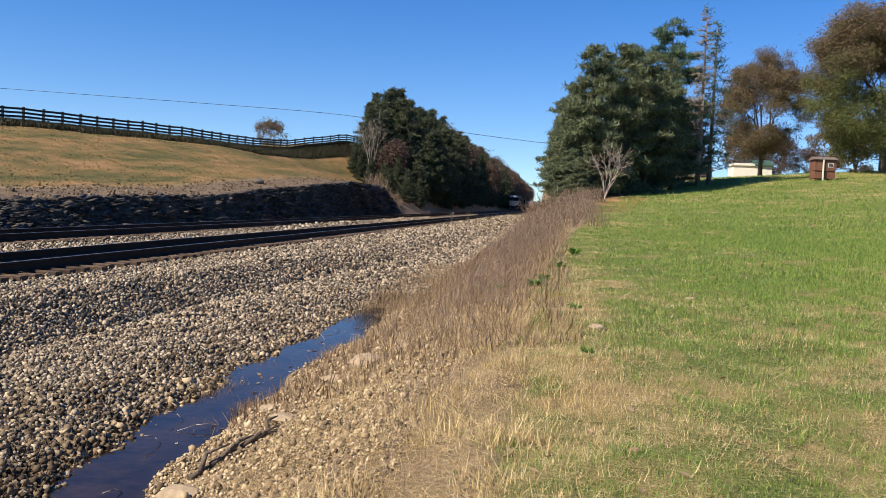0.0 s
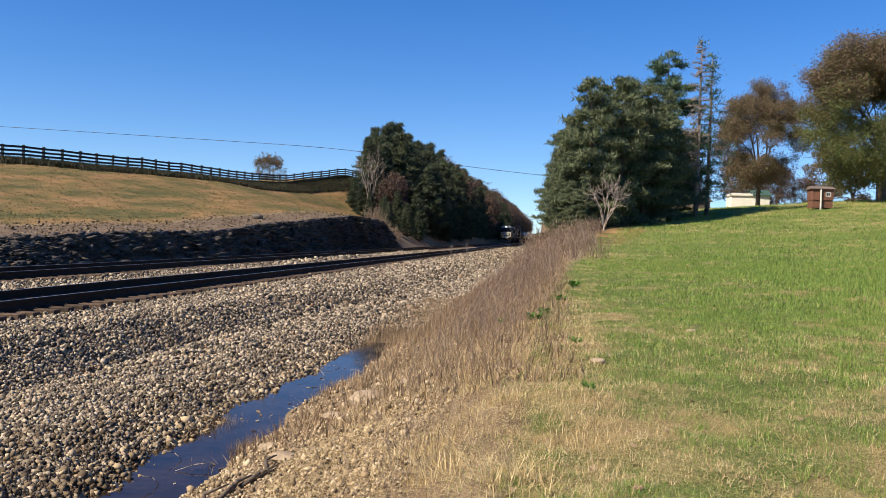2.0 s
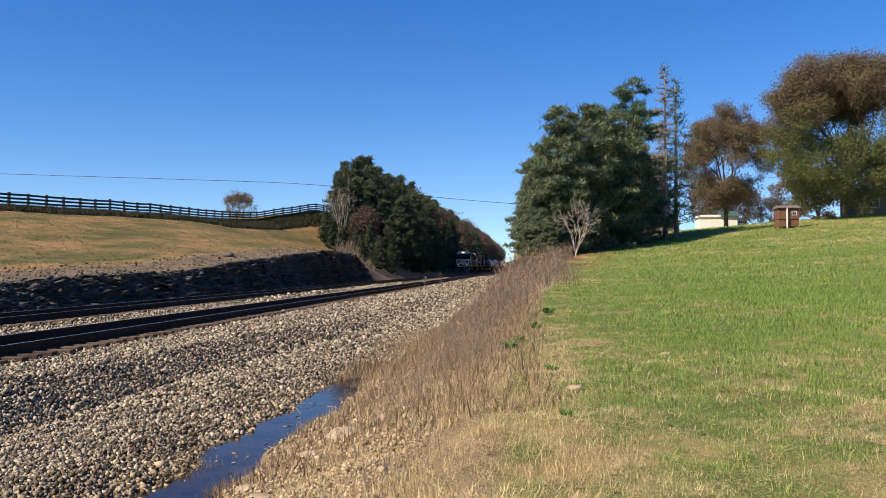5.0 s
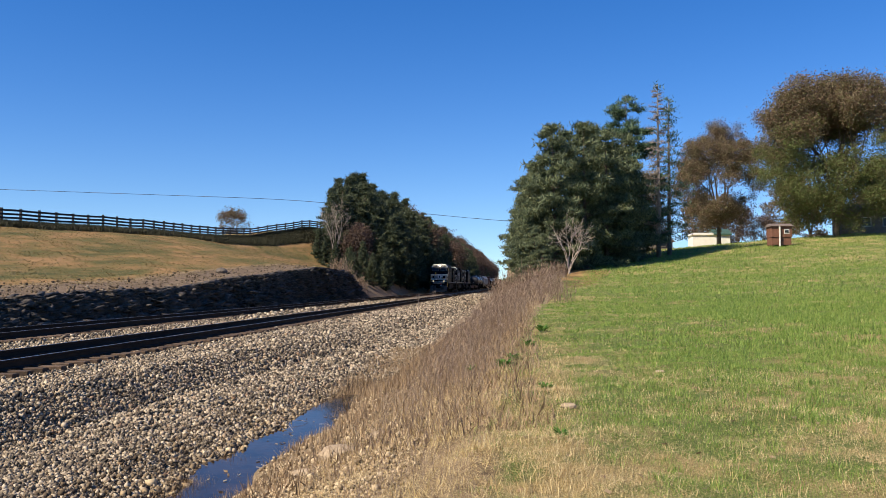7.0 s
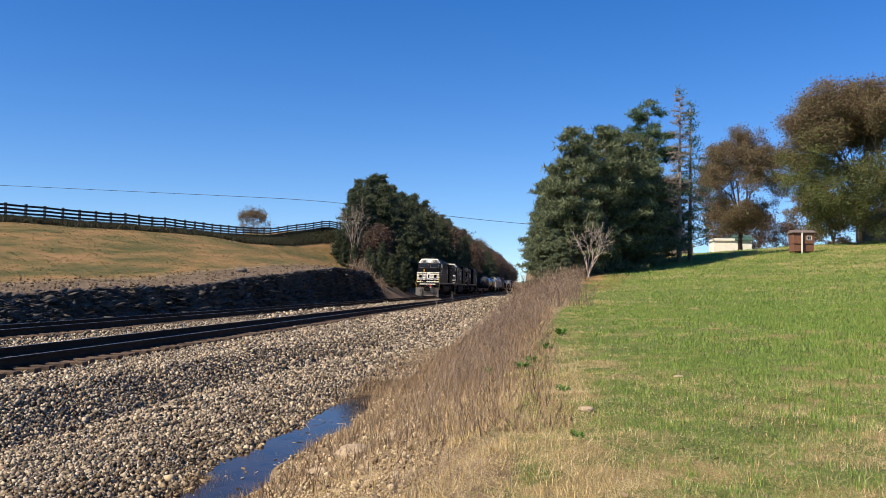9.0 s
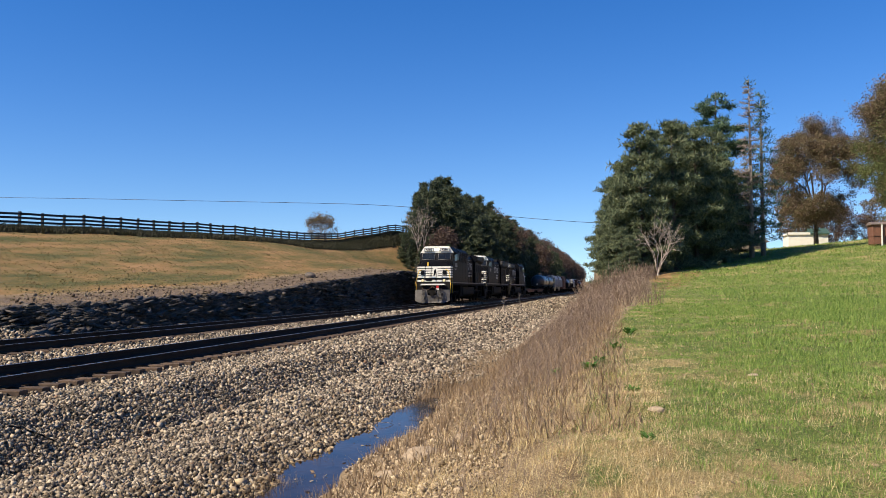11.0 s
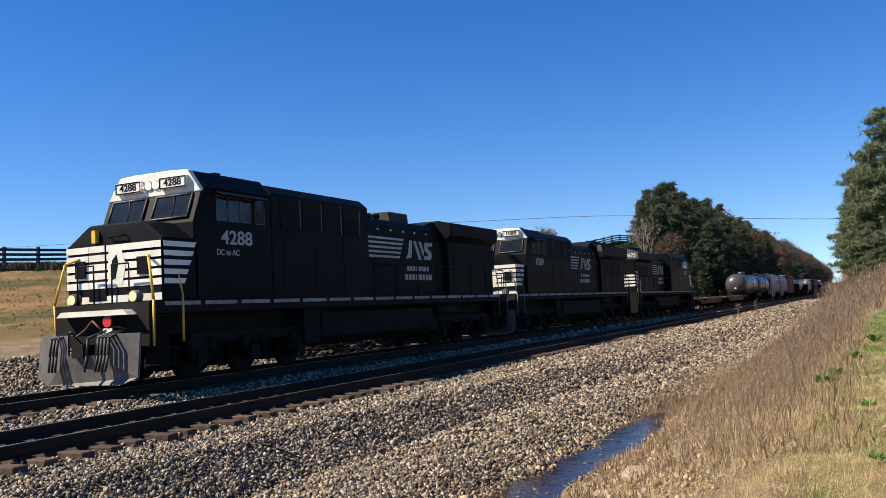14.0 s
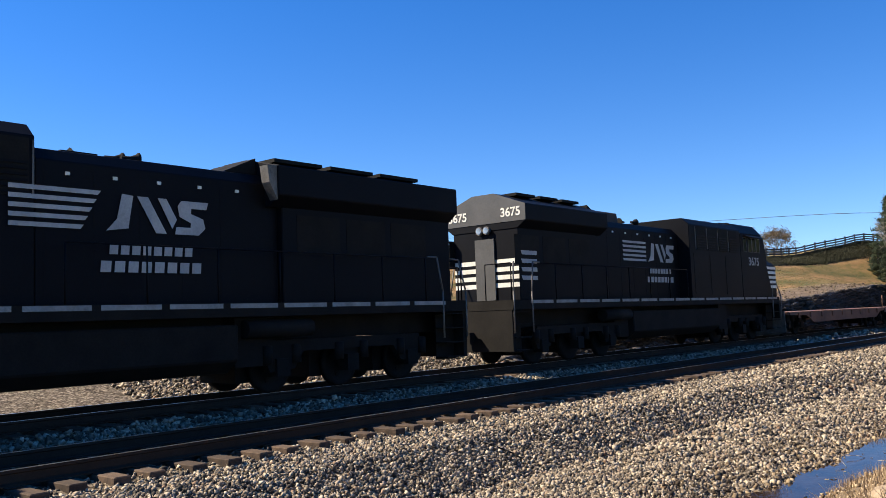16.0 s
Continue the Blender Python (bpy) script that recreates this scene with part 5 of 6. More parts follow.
def flat_car():
    L = 18.6
    car = freight_base("flat_car", "empty rusty flat car behind the locomotives", L, 1.05)
    part("deck", box(new_bm(), -1.45, 1.45, 0.1, L - 0.1, 1.0, 1.14), "rust", car, "worn plank deck", 0.015)
    for s in (-1, 1):
        part("side_sill", prism(new_bm(), [(0.1, 1.0), (2.5, 0.95), (3.5, 0.6), (L - 3.5, 0.6), (L - 2.5, 0.95), (L - 0.1, 1.0), (L - 0.1, 1.12), (0.1, 1.12)], s * 1.46, s * 1.5), "rust", car)
        for k in range(10):
            part("stake_pocket", box(new_bm(), min(s * 1.5, s * 1.56), max(s * 1.5, s * 1.56), 1.2 + k * 1.75, 1.35 + k * 1.75, 0.85, 1.1), "rust", car)
    part("brake_stand", rod(new_bm(), (0.9, 0.2, 1.1), (0.9, 0.2, 1.9), 0.03), "rust", car)
    return car


def tank_car(material, label, L=16.0, r=1.42):
    car = freight_base("tank_car", label, L, 1.1, "tank car")
    zc = 1.18 + r
    prof = [(0.9, 0.05), (0.93, 0.4), (1.05, 0.8), (1.3, 1.15), (1.6, 1.34), (1.95, r), (L - 1.95, r), (L - 1.6, 1.34), (L - 1.3, 1.15), (L - 1.05, 0.8), (L - 0.93, 0.4), (L - 0.9, 0.05)]
    t = part("tank", lathe(new_bm(), prof, 32, "y"), material, car, "rounded tank shell")
    t.location = (0, 0, zc)
    for k in range(3):
        y = 3.6 + k * (L - 7.2) / 2
        part("band", lathe(new_bm(), [(y - 0.04, r + 0.012), (y + 0.04, r + 0.012)], 32, "y"), material, car).location = (0, 0, zc)
    m = L / 2
    part("manway", lathe(new_bm(), [(zc + r - 0.1, 0.5), (zc + r + 0.3, 0.5), (zc + r + 0.36, 0.42)], 18, "z"), material, car).location = (0, m, 0)
    for s in (-1, 1):
        part("platform", box(new_bm(), min(s * 0.6, s * 1.2), max(s * 0.6, s * 1.2), m - 1.3, m + 1.3, zc + r - 0.12, zc + r - 0.08), "under", car)
        rail_line(car, [(s * 1.2, m - 1.3, zc + r - 0.1), (s * 1.2, m - 1.3, zc + r + 0.75), (s * 1.2, m + 1.3, zc + r + 0.75), (s * 1.2, m + 1.3, zc + r - 0.1)], "under", 0.025)
        rail_line(car, [(s * 1.4, 0.3, 1.1), (s * 1.4, 0.3, 2.0), (s * 0.6, 0.3, 2.0)], "under", 0.025)
        part("ladder", tube(new_bm(), [(s * 1.48, m, 1.1), (s * 1.48, m, zc + 0.5), (s * 1.2, m, zc + r)], 0.03, 5), "under", car)
    part("end_platform", box(new_bm(), -1.45, 1.45, 0.1, 0.9, 1.02, 1.12), "rust", car, "", 0.01)
    part("end_platform", box(new_bm(), -1.45, 1.45, L - 0.9, L - 0.1, 1.02, 1.12), "rust", car, "", 0.01)
    part("placard", box(new_bm(), -0.12, 0.12, 0.86, 0.9, zc - 0.6, zc - 0.4), "white", car, "white placard")
    part("saddle", box(new_bm(), -1.2, 1.2, 1.5, 2.4, 0.95, zc - 0.9), "under", car, "", 0.02)
    part("saddle", box(new_bm(), -1.2, 1.2, L - 2.4, L - 1.5, 0.95, zc - 0.9), "under", car, "", 0.02)
    return car


def hopper_car(material, label, L=16.5):
    car = freight_base("hopper_car", label, L, 1.1, "hopper car")
    sec = [(-1.5, 1.5), (-1.55, 2.2), (-1.5, 3.6), (-1.1, 4.25), (-0.5, 4.5), (0.5, 4.5), (1.1, 4.25), (1.5, 3.6), (1.55, 2.2), (1.5, 1.5)]
    part("body", prism(new_bm(), sec, 1.3, L - 1.3, "y"), material, car, "rounded covered hopper body", 0.03)
    for k in range(3):
        y = 2.3 + k * (L - 4.6) / 3
        w = (L - 4.6) / 3
        part("outlet", prism(new_bm(), [(y + 0.1, 1.5), (y + w * 0.38, 0.55), (y + w * 0.62, 0.55), (y + w - 0.1, 1.5)], -0.9, 0.9), material, car, "", 0.02)
    for k in range(9):
        y = 1.6 + k * (L - 3.2) / 8
        for s in (-1, 1):
            part("rib", box(new_bm(), min(s * 1.54, s * 1.6), max(s * 1.54, s * 1.6), y - 0.05, y + 0.05, 1.55, 3.4), material, car)
    part("running_board", box(new_bm(), -0.45, 0.45, 0.9, L - 0.9, 4.54, 4.58), "under", car)
    for s in (-1, 1):
        rail_line(car, [(s * 1.45, 0.5, 1.1), (s * 1.45, 0.5, 4.2), (s * 0.5, 0.5, 4.5)], "under", 0.03)
        part("end_frame", tube(new_bm(), [(s * 1.2, 0.3, 1.1), (s * 1.2, 1.3, 3.6)], 0.06, 6), "under", car)
    return car


def box_car(label, L=16.0):
    car = freight_base("box_car", label, L, 1.1, "box car")
    part("body", box(new_bm(), -1.5, 1.5, 0.3, L - 0.3, 1.05, 4.5), "boxcar", car, "brown steel body", 0.03)
    part("roof", prism(new_bm(), [(-1.52, 4.5), (1.52, 4.5), (0, 4.75)], 0.25, L - 0.25, "y"), "white", car, "pale sheet roof")
    for s in (-1, 1):
        part("door", box(new_bm(), min(s * 1.5, s * 1.56), max(s * 1.5, s * 1.56), L / 2 - 1.5, L / 2 + 1.5, 1.2, 4.3), "boxcar", car, "", 0.01)
        for k in range(12):
            y = 0.9 + k * (L - 1.8) / 11
            if abs(y - L / 2) > 1.7:
                part("rib", box(new_bm(), min(s * 1.5, s * 1.54), max(s * 1.5, s * 1.54), y - 0.05, y + 0.05, 1.15, 4.4), "boxcar", car)
    return car


def gondola(label, L=16.0):
    car = freight_base("gondola", label, L, 1.1, "gondola car")
    part("floor", box(new_bm(), -1.45, 1.45, 0.3, L - 0.3, 1.05, 1.15), "rust", car)
    for s in (-1, 1):
        part("side", box(new_bm(), min(s * 1.45, s * 1.53), max(s * 1.45, s * 1.53), 0.3, L - 0.3, 1.16, 2.9), "under", car, "", 0.01)
        for k in range(12):
            y = 0.8 + k * (L - 1.6) / 11
            part("rib", box(new_bm(), min(s * 1.53, s * 1.62), max(s * 1.53, s * 1.62), y - 0.06, y + 0.06, 1.1, 2.9), "under", car)
    for y in (0.3, L - 0.38):
        part("end_wall", box(new_bm(), -1.44, 1.44, y, y + 0.08, 1.16, 2.9), "under", car)
    return car


SPEED, START = 19.85, 292.0
TRAIN = []   # thing, place behind the front, turned about


def build_train():
    TRAIN.append((locomotive("4288", "leading black diesel locomotive with white striped nose and yellow rails"), 0.0, False))
    TRAIN.append((locomotive("1089", "second black diesel locomotive with white stripes and flared radiator", True, False), 22.0, False))
    TRAIN.append((locomotive("3675", "third black diesel locomotive, coupled backwards, white numbers on its end", False, False, True), 66.1, True))
    s = 67.0
    flat, tank = flat_car(), tank_car("tank_black", "glossy black tank car with a railed top platform")
    hop, bx, gon = hopper_car("hopper", "pale covered hopper car with a rounded roof"), box_car("brown box car with a pale roof"), gondola("dark open gondola car with ribbed sides")
    plan = [(flat, 19.0, 1), (flat, 19.2, 0), (tank, 16.4, 1), (tank, 16.4, 0), (hop, 16.9, 1), (hop, 16.9, 0), (bx, 16.4, 1), (gon, 16.4, 1), (tank, 16.4, 0), (gon, 16.4, 0), (hop, 16.9, 0), (gon, 16.4, 0), (bx, 16.4, 0), (gon, 16.4, 0), (gon, 16.4, 0), (tank, 16.4, 0), (bx, 16.4, 0)]
    for car, length, first in plan:
        TRAIN.append((car if first else copy_thing(car, Matrix.Identity(4)), s, False))
        s += length


build_train()

# ---- grass, weeds and small things ----


def smooth_noise(x, y, s, seed):
    """0 to 1, uneven in patches."""
    table = np.random.default_rng(int(seed * 10)).uniform(0, 1, (64, 64))
    out, total = 0.0, 0.0
    for k, w in ((0.5, 0.55), (1.1, 0.45)):
        u, v = x * s * k + 100.0, y * s * k + 100.0
        i, j = np.floor(u).astype(int), np.floor(v).astype(int)
        f, g = u - i, v - j
        f, g = f * f * (3 - 2 * f), g * g * (3 - 2 * g)
        a, b = table[i % 64, j % 64], table[(i + 1) % 64, j % 64]
        c, d = table[i % 64, (j + 1) % 64], table[(i + 1) % 64, (j + 1) % 64]
        out = out + w * ((a * (1 - f) + b * f) * (1 - g) + (c * (1 - f) + d * f) * g)
        total += w
    return np.clip((out / total - 0.5) * 1.5 + 0.5, 0, 1)


def blades(rng, x, y, per, height, width, lean, spread, sink=0.01):
    """Blades in tufts: thin triangles that lean out."""
    n = len(x)
    X, Y = np.repeat(x, per) + rng.normal(0, spread, n * per), np.repeat(y, per) + rng.normal(0, spread, n * per)
    H = np.repeat(height, per) * rng.uniform(0.5, 1.25, n * per)
    a = rng.uniform(0, math.tau, n * per)
    ln = rng.uniform(0.1, 1.0, n * per) * lean
    Z = ground_rough(X, Y) - sink
    w = width * rng.uniform(0.6, 1.4, n * per)
    b = a + math.pi / 2 + rng.normal(0, 0.5, n * per)
    p = np.stack([X - np.cos(b) * w, Y - np.sin(b) * w, Z], 1)
    q = np.stack([X + np.cos(b) * w, Y + np.sin(b) * w, Z], 1)
    t = np.stack([X + np.cos(a) * ln * H, Y + np.sin(a) * ln * H, Z + H * np.sqrt(np.maximum(0.05, 1 - np.minimum(ln, 0.97) ** 2))], 1)
    return np.stack([p, q, t], 1).reshape(-1, 3)


def stuff(name, verts, material, label, category):
    v = np.concatenate(verts)
    ob = new(name, mesh_from(name, v, np.arange(len(v)).reshape(-1, 3), [material]))
    return tagged(ob, label, category, kind="stuff")


def field_edge(y):
    return np.interp(y, [0, 15, 25, 45, 60, 75, 200], [-0.4, -0.3, 0.2, 1.6, 3.2, 6, 10])


def build_grass():
    rng = np.random.default_rng(17)
    green, dry = [], []
    for x0, x1, y0, y1, dens, per, h, w, sp in ((-0.9, 5, 3.0, 8, 850, 6, 0.05, 0.0022, 0.03), (-0.7, 9, 8, 16, 400, 6, 0.06, 0.0034, 0.045), (-0.5, 18, 16, 34, 110, 6, 0.075, 0.0065, 0.08), (0, 36, 34, 62, 26, 5, 0.09, 0.013, 0.15), (2, 56, 62, 108, 7.0, 5, 0.1, 0.026, 0.3)):
        n = int((x1 - x0) * (y1 - y0) * dens)
        x, y = rng.uniform(x0, x1, n), rng.uniform(y0, y1, n)
        inside = rng.uniform(0, 1, n) < np.clip((x - field_edge(y)) / 0.8 + 0.4, 0, 1)
        x, y = x[inside], y[inside]
        patch = 0.55 * smooth_noise(x, y, 1.7, 1.0) + 0.45 * smooth_noise(x, y, 4.3, 2.0)
        near_path = np.exp(-((x - field_edge(y)) / 1.6) ** 2) * 0.3 + np.clip((8.5 - y) / 8, 0, 1) * 0.6 + sum(k * np.exp(-((x - px) ** 2 / sx + (y - py) ** 2 / sy)) for px, py, sx, sy, k in ((2.4, 9.4, 0.9, 1.6, 1.1), (2.6, 7.5, 0.6, 0.5, 1.0), (0.7, 11.7, 0.5, 1.2, 0.6), (1.1, 5.2, 0.8, 0.4, 0.5), (0.4, 15.5, 0.5, 3.0, 0.5), (3.3, 6.0, 0.6, 0.6, 0.5), (1.0, 20.0, 0.6, 6.0, 0.5)))
        is_dry = rng.uniform(0, 1, len(x)) < np.clip((patch - np.interp(y, [4, 14, 30], [0.45, 0.55, 0.66])) * 2.4 * np.clip(1.4 - x / 9, 0.45, 1.2) + near_path, 0.05, 0.92)
        thick = np.clip(1.15 - patch * 0.6, 0.4, 1.2) * (0.75 + 0.9 * np.clip((x - 2.5) / 4, 0, 1) * np.clip((y - 4) / 6, 0, 1))
        g = ~is_dry
        green.append(blades(rng, x[g], y[g], per, h * 1.25 * thick[g], w, 1.15, sp))
        dry.append(blades(rng, x[is_dry], y[is_dry], per, h * 1.1 * np.ones(is_dry.sum()), w * 0.9, 2.4, sp))
    stuff("field_grass", green, "grass", "short green pasture grass on the sloping field", "grass")
    stuff("straw", dry, "straw", "patches of dry straw in the field grass", "grass")
    # lusher tufts in the mown grass
    tufts = []
    for x0, x1, y0, y1, n, h, w, sp in ((0.3, 5, 4, 9, 650, 0.09, 0.0028, 0.035), (0.6, 9, 9, 17, 1500, 0.12, 0.004, 0.05), (1, 18, 17, 36, 3200, 0.15, 0.0075, 0.08)):
        x, y = rng.uniform(x0, x1, n), rng.uniform(y0, y1, n)
        keep = rng.uniform(0, 1, n) < 0.12 + 0.88 * (smooth_noise(x, y, 1.7, 1.0) < 0.5) * np.clip((x - field_edge(y)) / 2.5, 0, 1)
        x, y = x[keep], y[keep]
        tufts.append(blades(rng, x, y, 22, h * rng.uniform(0.6, 1.2, len(x)), w, 1.0, sp))
    stuff("grass_tufts", tufts, "grass", "lusher green tufts in the pasture grass", "grass")
    # taller straw tufts along the path
    tall = []
    for cx, cy, k, h in ((-0.62, 5.5, 60, 0.22), (-0.15, 5.0, 50, 0.2), (-0.9, 6.3, 60, 0.26), (0.1, 6.0, 30, 0.16), (-0.35, 7.2, 50, 0.2), (-1.1, 4.6, 60, 0.25), (-0.75, 8.2, 40, 0.2), (-0.2, 4.3, 50, 0.16), (-1.0, 9.5, 40, 0.22)):
        k *= 2
        tall.append(blades(rng, cx + rng.normal(0, 0.12, k), cy + rng.normal(0, 0.14, k), 3, np.full(k, h * 0.8), 0.0034, 1.7, 0.03))
    n = 26000
    x, y = rng.uniform(-2.2, 0.5, n), rng.uniform(3.2, 14, n)
    tall.append(blades(rng, x, y, 3, np.full(n, 0.1), 0.002, 2.6, 0.05))
    n = 20000
    x, y = rng.uniform(-0.3, 5.5, n), rng.uniform(3.2, 13, n)
    keep = rng.uniform(0, 1, n) < 0.25 + 0.75 * (smooth_noise(x, y, 2.6, 5) > 0.5)
    x, y = x[keep], y[keep]
    tall.append(blades(rng, x, y, 2, np.full(len(x), 0.08), 0.0019, 2.6, 0.06, -0.01))
    stuff("straw_tufts", tall, "straw", "tufts of pale dead grass on the edge of the bank", "grass")
    # hillside
    n = 26000
    y = rng.uniform(24, 150, n)
    x = rng.uniform(0, 1, n) * (fence_x(y) + 23) - 23
    stuff("hill_grass", [blades(rng, x, y, 4, np.full(n, 0.07), 0.05, 1.4, 0.3)], "hill_grass", "rough dry grass on the hillside", "grass")
    # strip of dark blades that stands in for the fence's shadow
    n = 15000
    y = rng.uniform(24, 146, n)
    x = fence_x(y) + rng.uniform(-0.3, 4.0, n)
    stuff("fence_weeds", [blades(rng, x, y, 5, np.full(n, 0.5), 0.05, 0.7, 0.15)], "fence_weeds", "weeds along the foot of the fence, darkened to stand in for its shadow", "weeds")


# blade colour kept dark to carry the shadow below the fence
M["fence_weeds"] = leafy("shade_tinted_weeds", ((0.1, (0.018, 0.02, 0.01)), (0.9, (0.055, 0.052, 0.024))), 0.1, 0.4)
M["hill_grass"] = leafy("hillside_grass", ((0.1, (0.09, 0.09, 0.03)), (0.4, (0.19, 0.145, 0.06)), (0.8, (0.28, 0.21, 0.1))), 0.2, 0.5)


def stalks(rng, x, y, height, width, twigs):
    """Dead stems with short side twigs, each a thin pair of triangles."""
    n = len(x)
    z = ground_rough(x, y) - 0.03
    lean = rng.normal(0, 0.27, (n, 2))
    base = np.stack([x, y, z], 1)
    top = base + np.stack([lean[:, 0] * height, lean[:, 1] * height, height], 1)
    out = []
    for ang in (0.0, 1.57):
        o = np.stack([np.full(n, math.cos(ang)), np.full(n, math.sin(ang)), np.zeros(n)], 1) * width[:, None]
        out.append(np.stack([base - o, base + o, top], 1))
    for k in range(twigs):
        f = rng.uniform(0.3, 0.95, n)[:, None]
        p = base + (top - base) * f
        a = rng.uniform(0, math.tau, n)
        L = height * rng.uniform(0.12, 0.34, n)
        e = p + np.stack([np.cos(a) * L * 0.6, np.sin(a) * L * 0.6, L * rng.uniform(0.3, 1.0, n)], 1)
        o = np.stack([-np.sin(a), np.cos(a), np.zeros(n)], 1) * (width * 0.75)[:, None]
        out.append(np.stack([p - o, p + o, e], 1))
    return np.concatenate(out).reshape(-1, 3)


def build_weeds():
    rng = np.random.default_rng(23)
    out = []
    for x0, x1, y0, y1, dens, h, w, tw in ((-1.9, -0.6, 3.6, 8, 60, 0.38, 0.0017, 11), (-2.1, -0.4, 8, 13, 64, 0.5, 0.0022, 11), (-2.4, -0.4, 13, 20, 60, 0.55, 0.003, 11), (-2.9, 0.1, 20, 34, 34, 0.62, 0.0048, 11), (-3.0, 2.0, 34, 68, 16, 0.8, 0.01, 11)):
        n = int((x1 - x0) * (y1 - y0) * dens)
        x, y = rng.uniform(x0, x1, n), rng.uniform(y0, y1, n)
        fade = np.clip((x - x0) / 0.8, 0.12, 1) * np.clip((x1 + np.interp(y, [20, 68], [0, 1]) * 0 - x) / 0.3, 0.2, 1) * (0.35 + 0.65 * (smooth_noise(x, y, 1.9, 4) > 0.42))
        keep = rng.uniform(0, 1, n) < fade
        x, y = x[keep], y[keep]
        hh = h * rng.uniform(0.45, 1.25, len(x)) * np.clip(0.45 + (x - x0) / 1.4, 0.45, 1.1)
        out.append(stalks(rng, x, y, hh, w * rng.uniform(0.6, 1.4, len(x)), tw))
    stuff("dead_weeds", out, "weed", "thicket of dry grey-brown weeds along the ditch bank", "weeds")
    rough = []
    n = 5200
    x, y = rng.uniform(-3.2, 0.2, n), rng.uniform(8, 40, n)
    rough.append(blades(rng, x, y, 5, np.full(n, 0.2), 0.008, 1.1, 0.1))
    n = 2600
    x, y = rng.uniform(-4.4, -2.4, n), rng.uniform(17.5, 30, n)
    rough.append(blades(rng, x, y, 5, np.full(n, 0.22), 0.007, 1.1, 0.1))
    n = 800
    x, y = rng.uniform(-4.6, -4.0, n), rng.uniform(5, 20, n)
    keep = smooth_noise(x, y, 2.2, 7) > 0.55
    rough.append(blades(rng, x[keep], y[keep], 6, np.full(keep.sum(), 0.12), 0.004, 1.2, 0.05))
    for cx, cy, k in ((-3.33, 9.1, 60), (-3.4, 9.25, 40), (-3.58, 8.5, 30), (-4.07, 10.5, 70), (-3.9, 10.9, 60), (-4.15, 10.2, 50), (-4.0, 12.1, 60), (-3.5, 12.95, 50), (-4.1, 17.2, 70), (-4.0, 18.9, 80), (-3.85, 20.5, 80), (-3.7, 16.8, 60), (-3.55, 8.3, 20), (-3.3, 12.2, 30), (-3.95, 10.6, 40), (-3.1, 12.9, 25), (-3.75, 13.8, 22), (-4.05, 9.9, 30), (-3.5, 16.0, 40), (-3.2, 17.6, 60), (-3.8, 17.9, 60)):
        rough.append(blades(rng, cx + rng.normal(0, 0.13, k), cy + rng.normal(0, 0.1, k), 4, np.full(k, 0.2), 0.003, 1.4, 0.03))
    stuff("ditch_grass", rough, "straw_brown", "matted brown grass in and beside the ditch", "grass")
    # brush at the foot of the conifers and below the cut's end
    brush = []
    for x0, x1, y0, y1, n, h in ((-1.2, 3.2, 62, 72, 300, 1.0), (-2.4, 1.2, 66, 84, 420, 1.7), (-22.5, -20.2, 98, 112, 260, 1.6)):
        x, y = rng.uniform(x0, x1, n), rng.uniform(y0, y1, n)
        brush.append(stalks(rng, x, y, h * rng.uniform(0.5, 1.2, n), np.full(n, 0.025), 12))
    stuff("brush", brush, "weed", "tangle of bare brown brush under the trees", "brush")
    # green rosettes
    for i, (cx, cy, s, k) in enumerate(((-0.3, 13.4, 0.3, 60), (0.25, 10.6, 0.2, 34), (-0.2, 14.8, 0.24, 30), (0.1, 17.5, 0.3, 40), (0.4, 21.0, 0.35, 40), (2.6, 5.0, 0.14, 30), (3.0, 5.8, 0.12, 26), (1.6, 4.3, 0.12, 26), (0.3, 7.4, 0.14, 26), (-0.95, 15.6, 0.25, 30))):
        v = []
        s *= 0.65
        a = rng.uniform(0, math.tau, k)
        r = s * rng.uniform(0.2, 0.9, k)
        for j in range(k):
            d, o = Vector((math.cos(a[j]), math.sin(a[j]), 0)), Vector((-math.sin(a[j]), math.cos(a[j]), 0))
            p = Vector((0, 0, 0.01)) + d * r[j] * 0.35 + Vector((0, 0, 0.35 * s * rng.random()))
            e = p + d * s * 0.6 + Vector((0, 0, s * rng.uniform(0.1, 0.5)))
            m = p.lerp(e, 0.55) + Vector((0, 0, 0.06 * s))
            v += [p, m + o * s * 0.16, e, p, e, m - o * s * 0.16]
        me = mesh_from("leafy_weed", [tuple(q) for q in v], np.arange(len(v)).reshape(-1, 3), ["broadleaf"])
        ob = new("leafy_weed", me)
        ob.location = (cx, cy, gz(cx, cy))
        tagged(ob, "low bright green leafy weed in the dry grass", "weed", "the leafy weeds")


M["straw_brown"] = leafy("brown_straw", ((0.1, (0.17, 0.11, 0.065)), (0.5, (0.3, 0.21, 0.12)), (0.9, (0.44, 0.33, 0.2))), 0.2)
build_grass()
build_weeds()


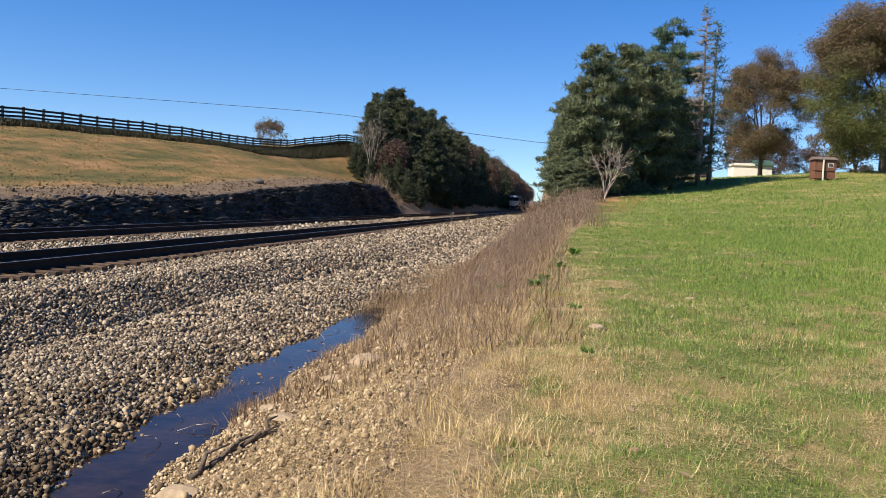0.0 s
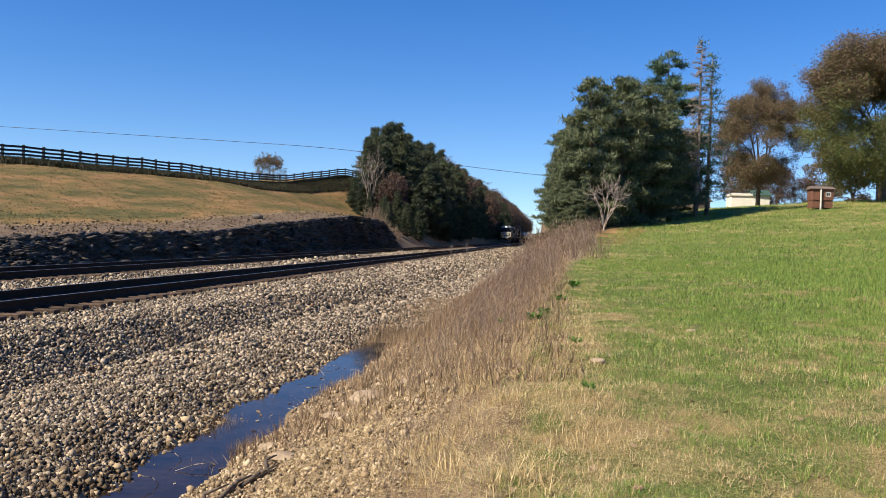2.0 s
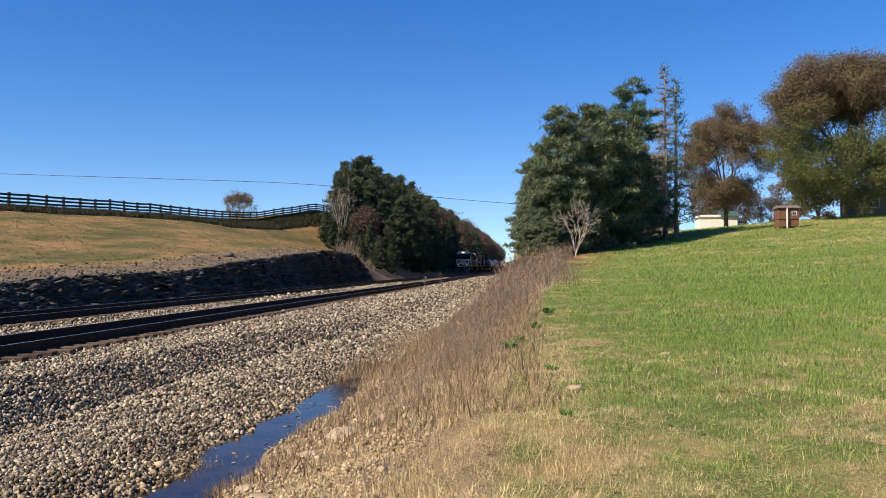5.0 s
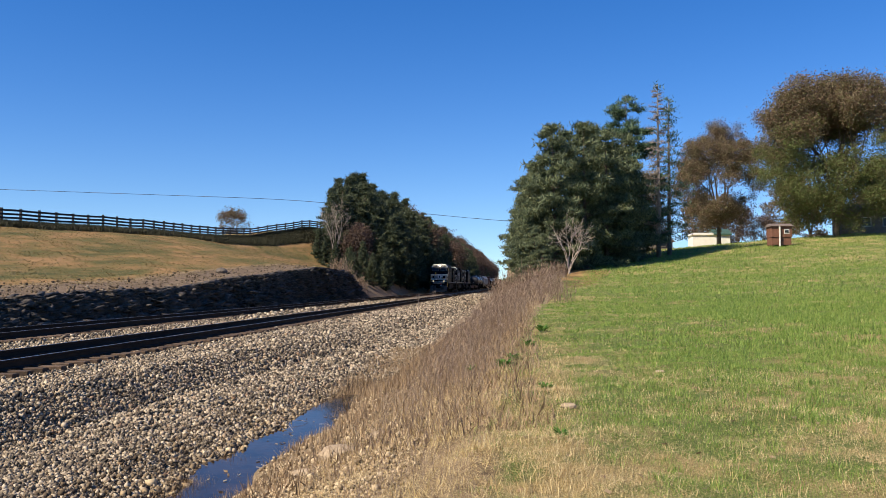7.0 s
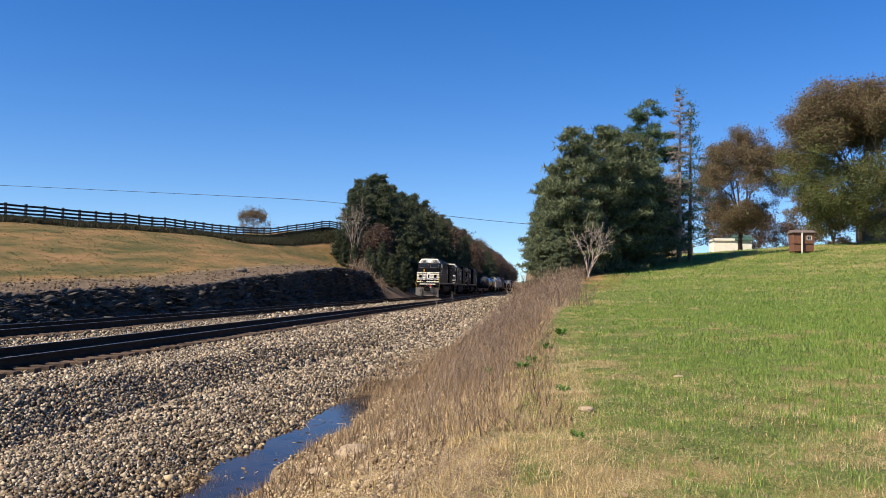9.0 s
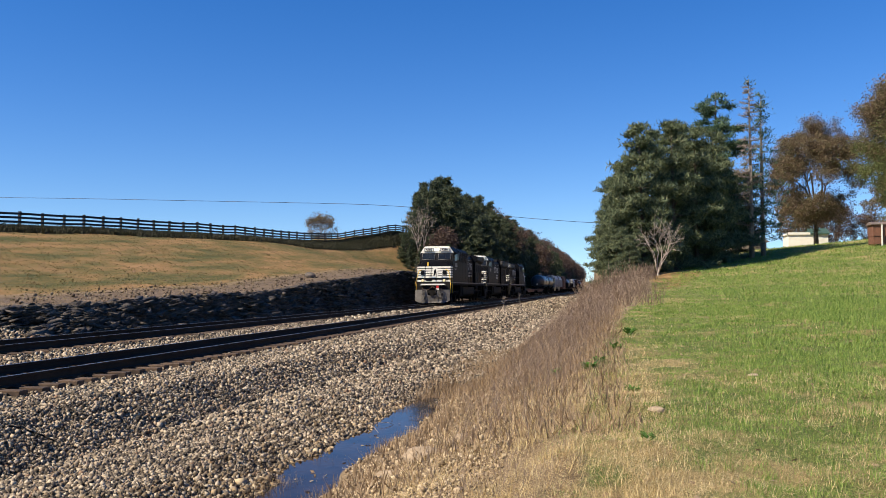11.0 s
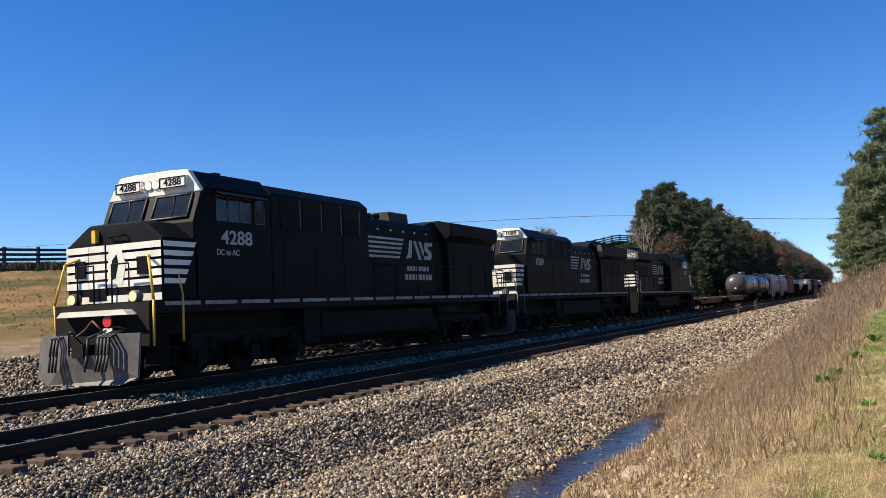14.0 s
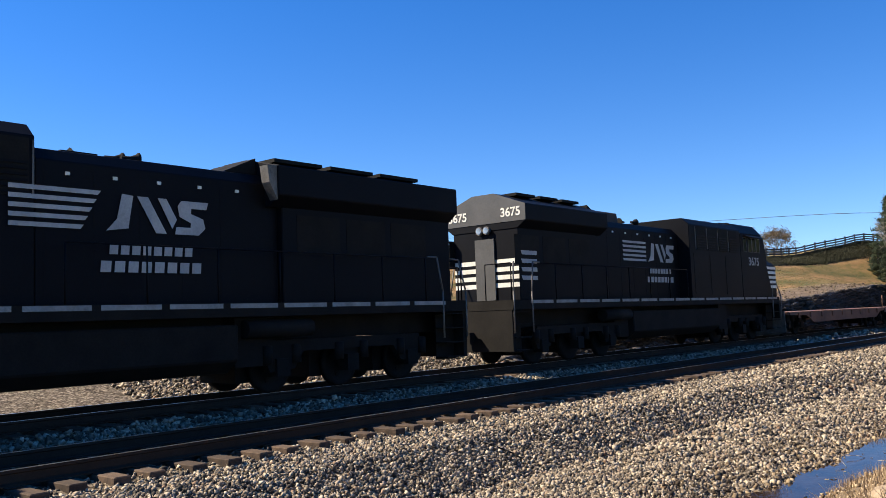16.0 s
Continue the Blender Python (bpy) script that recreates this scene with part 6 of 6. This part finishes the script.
def build_small():
    rng = np.random.default_rng(31)
    # fallen leaves
    n = 420
    x, y = rng.uniform(-4.4, 6, n), rng.uniform(3.4, 18, n)
    z = np.maximum(ground_rough(x, y), np.where((x > -4.3) & (x < -3.0), WATER, -9)) + 0.012
    a = rng.uniform(0, math.tau, n)
    s = rng.uniform(0.018, 0.045, n)
    c = np.stack([x, y, z], 1)
    u = np.stack([np.cos(a), np.sin(a), rng.normal(0, 0.25, n)], 1) * s[:, None]
    w = np.stack([-np.sin(a), np.cos(a), rng.normal(0, 0.25, n)], 1) * s[:, None] * 0.7
    v = np.stack([c - u, c + w, c + u, c - u, c + u, c - w], 1).reshape(-1, 3)
    stuff("fallen_leaves", [v], "straw_brown", "scattered brown fallen leaves", "leaves")
    # stone slabs on the bank
    for x, y, s in ((-2.05, 9.6, 0.2), (-2.3, 9.1, 0.12), (-1.7, 10.3, 0.1), (-2.6, 5.9, 0.14), (-2.4, 7.6, 0.1), (-2.75, 8.3, 0.09), (1.9, 12.6, 0.06), (0.45, 9.2, 0.07)):
        bm = new_bm()
        bmesh.ops.create_icosphere(bm, subdivisions=2, radius=1)
        for vv in bm.verts:
            k = 1 + 0.3 * noise.noise(vv.co * 1.3 + Vector((x * 7, y, 0)))
            vv.co = Vector((vv.co.x * 1.3 * k, vv.co.y * k, vv.co.z * 0.5 * k)) * s
        ob = part("rock", bm, "bank_rock")
        ob.location = (x, y, gz(x, y) + s * 0.12)
        tagged(ob, "flat tan rock half sunk in the bank", "rock", "the rocks on the bank")
    for k in range(16):
        x, y = rng.uniform(-3.9, -3.1), rng.uniform(5.5, 16)
        a = rng.uniform(0, math.tau)
        L = rng.uniform(0.12, 0.4)
        p = Vector((x, y, WATER + 0.005))
        q = p + Vector((math.cos(a) * L, math.sin(a) * L, rng.uniform(0.0, 0.12)))
        tagged(part("twig", tube(new_bm(), [p, p.lerp(q, 0.5) + Vector((0.01, 0.02, 0.02)), q], 0.004, 5), "pale_bark"), "thin pale dead twig lying in the puddle", "twig", "the twigs in the puddle")
    # cut root on the bank, bent wire on the ballast
    root = tagged(new("root"), "weathered dark root sticking out of the bank", "root")
    for k in range(9):
        x, y = -2.75 + 0.045 * k, 6.35 + 0.1 * k
        p = Vector((x, y, gz(x, y) + 0.03))
        q = p + Vector((rng.normal(0.12, 0.1), rng.normal(0.28, 0.12), rng.normal(0.05, 0.04)))
        m = p.lerp(q, 0.5) + Vector((rng.normal(0, 0.03), 0, 0.03))
        bm = rod(new_bm(), p, m, 0.026, 0.018, 6)
        rod(bm, m, q, 0.018, 0.006, 6)
        part("root_arm", bm, "bark", root)
    pts = [(-8.35 + 0.13 * k, 11.0 + 0.16 * k - 0.018 * k * k, gz(-8.35 + 0.13 * k, 11.0 + 0.16 * k - 0.018 * k * k) + 0.03 + 0.02 * math.sin(k * 0.6)) for k in range(6)]
    tagged(part("old_cable", tube(new_bm(), pts, 0.013, 6), "under"), "short bent dark cable lying on the ballast", "cable")
    # dark stone on the edge of the cut
    bm = new_bm()
    bmesh.ops.create_icosphere(bm, subdivisions=2, radius=0.45)
    for vv in bm.verts:
        vv.co *= 1 + 0.25 * noise.noise(vv.co * 2)
        vv.co.z *= 0.6
    ob = part("boulder", bm, "rock")
    ob.location = (-22.4, 62.6, gz(-22.4, 62.6) + 0.15)
    tagged(ob, "dark boulder on the brown edge of the cut", "rock")
    # two bare saplings by the ballast
    for x, y, s in ((-7.6, 62, 1.0), (-6.8, 66, 1.25)):
        t = broadleaf("sapling", int(y), 1.3 * s, 0.35 * s, [], "thin leafless sapling growing out of the ballast", 0, 0, 0.3, 3, "grey_bark", fork0=(2, 3))
        stand(t, x, y)


M["bank_rock"] = varied("tan_rock", (0.22, 0.16, 0.1), (0.42, 0.33, 0.22), 6, 0.9, fine=30, bump=0.6)
build_small()


def motions():
    """The train runs through at a steady speed, its locomotives' wheels rolling."""
    for car, s, back in TRAIN:
        walk(car, [(t, pose(FAR_TRACK, START - SPEED * t + s, FAR_RISE, 0, 0, 180 if back else 0)) for t in (0.0, 8.0, 16.0)])
    ahead = {car: (-1 if back else 1) for car, s, back in TRAIN[:3]}
    for w, y, r, owner in WHEELS:
        if owner in ahead:
            turn = math.degrees(SPEED / FPS / r) * ahead[owner]
            walk(w, [(k / FPS, pose(0, y, r, k * turn, 0, 0)) for k in range(16 * FPS + 1)])


motions()
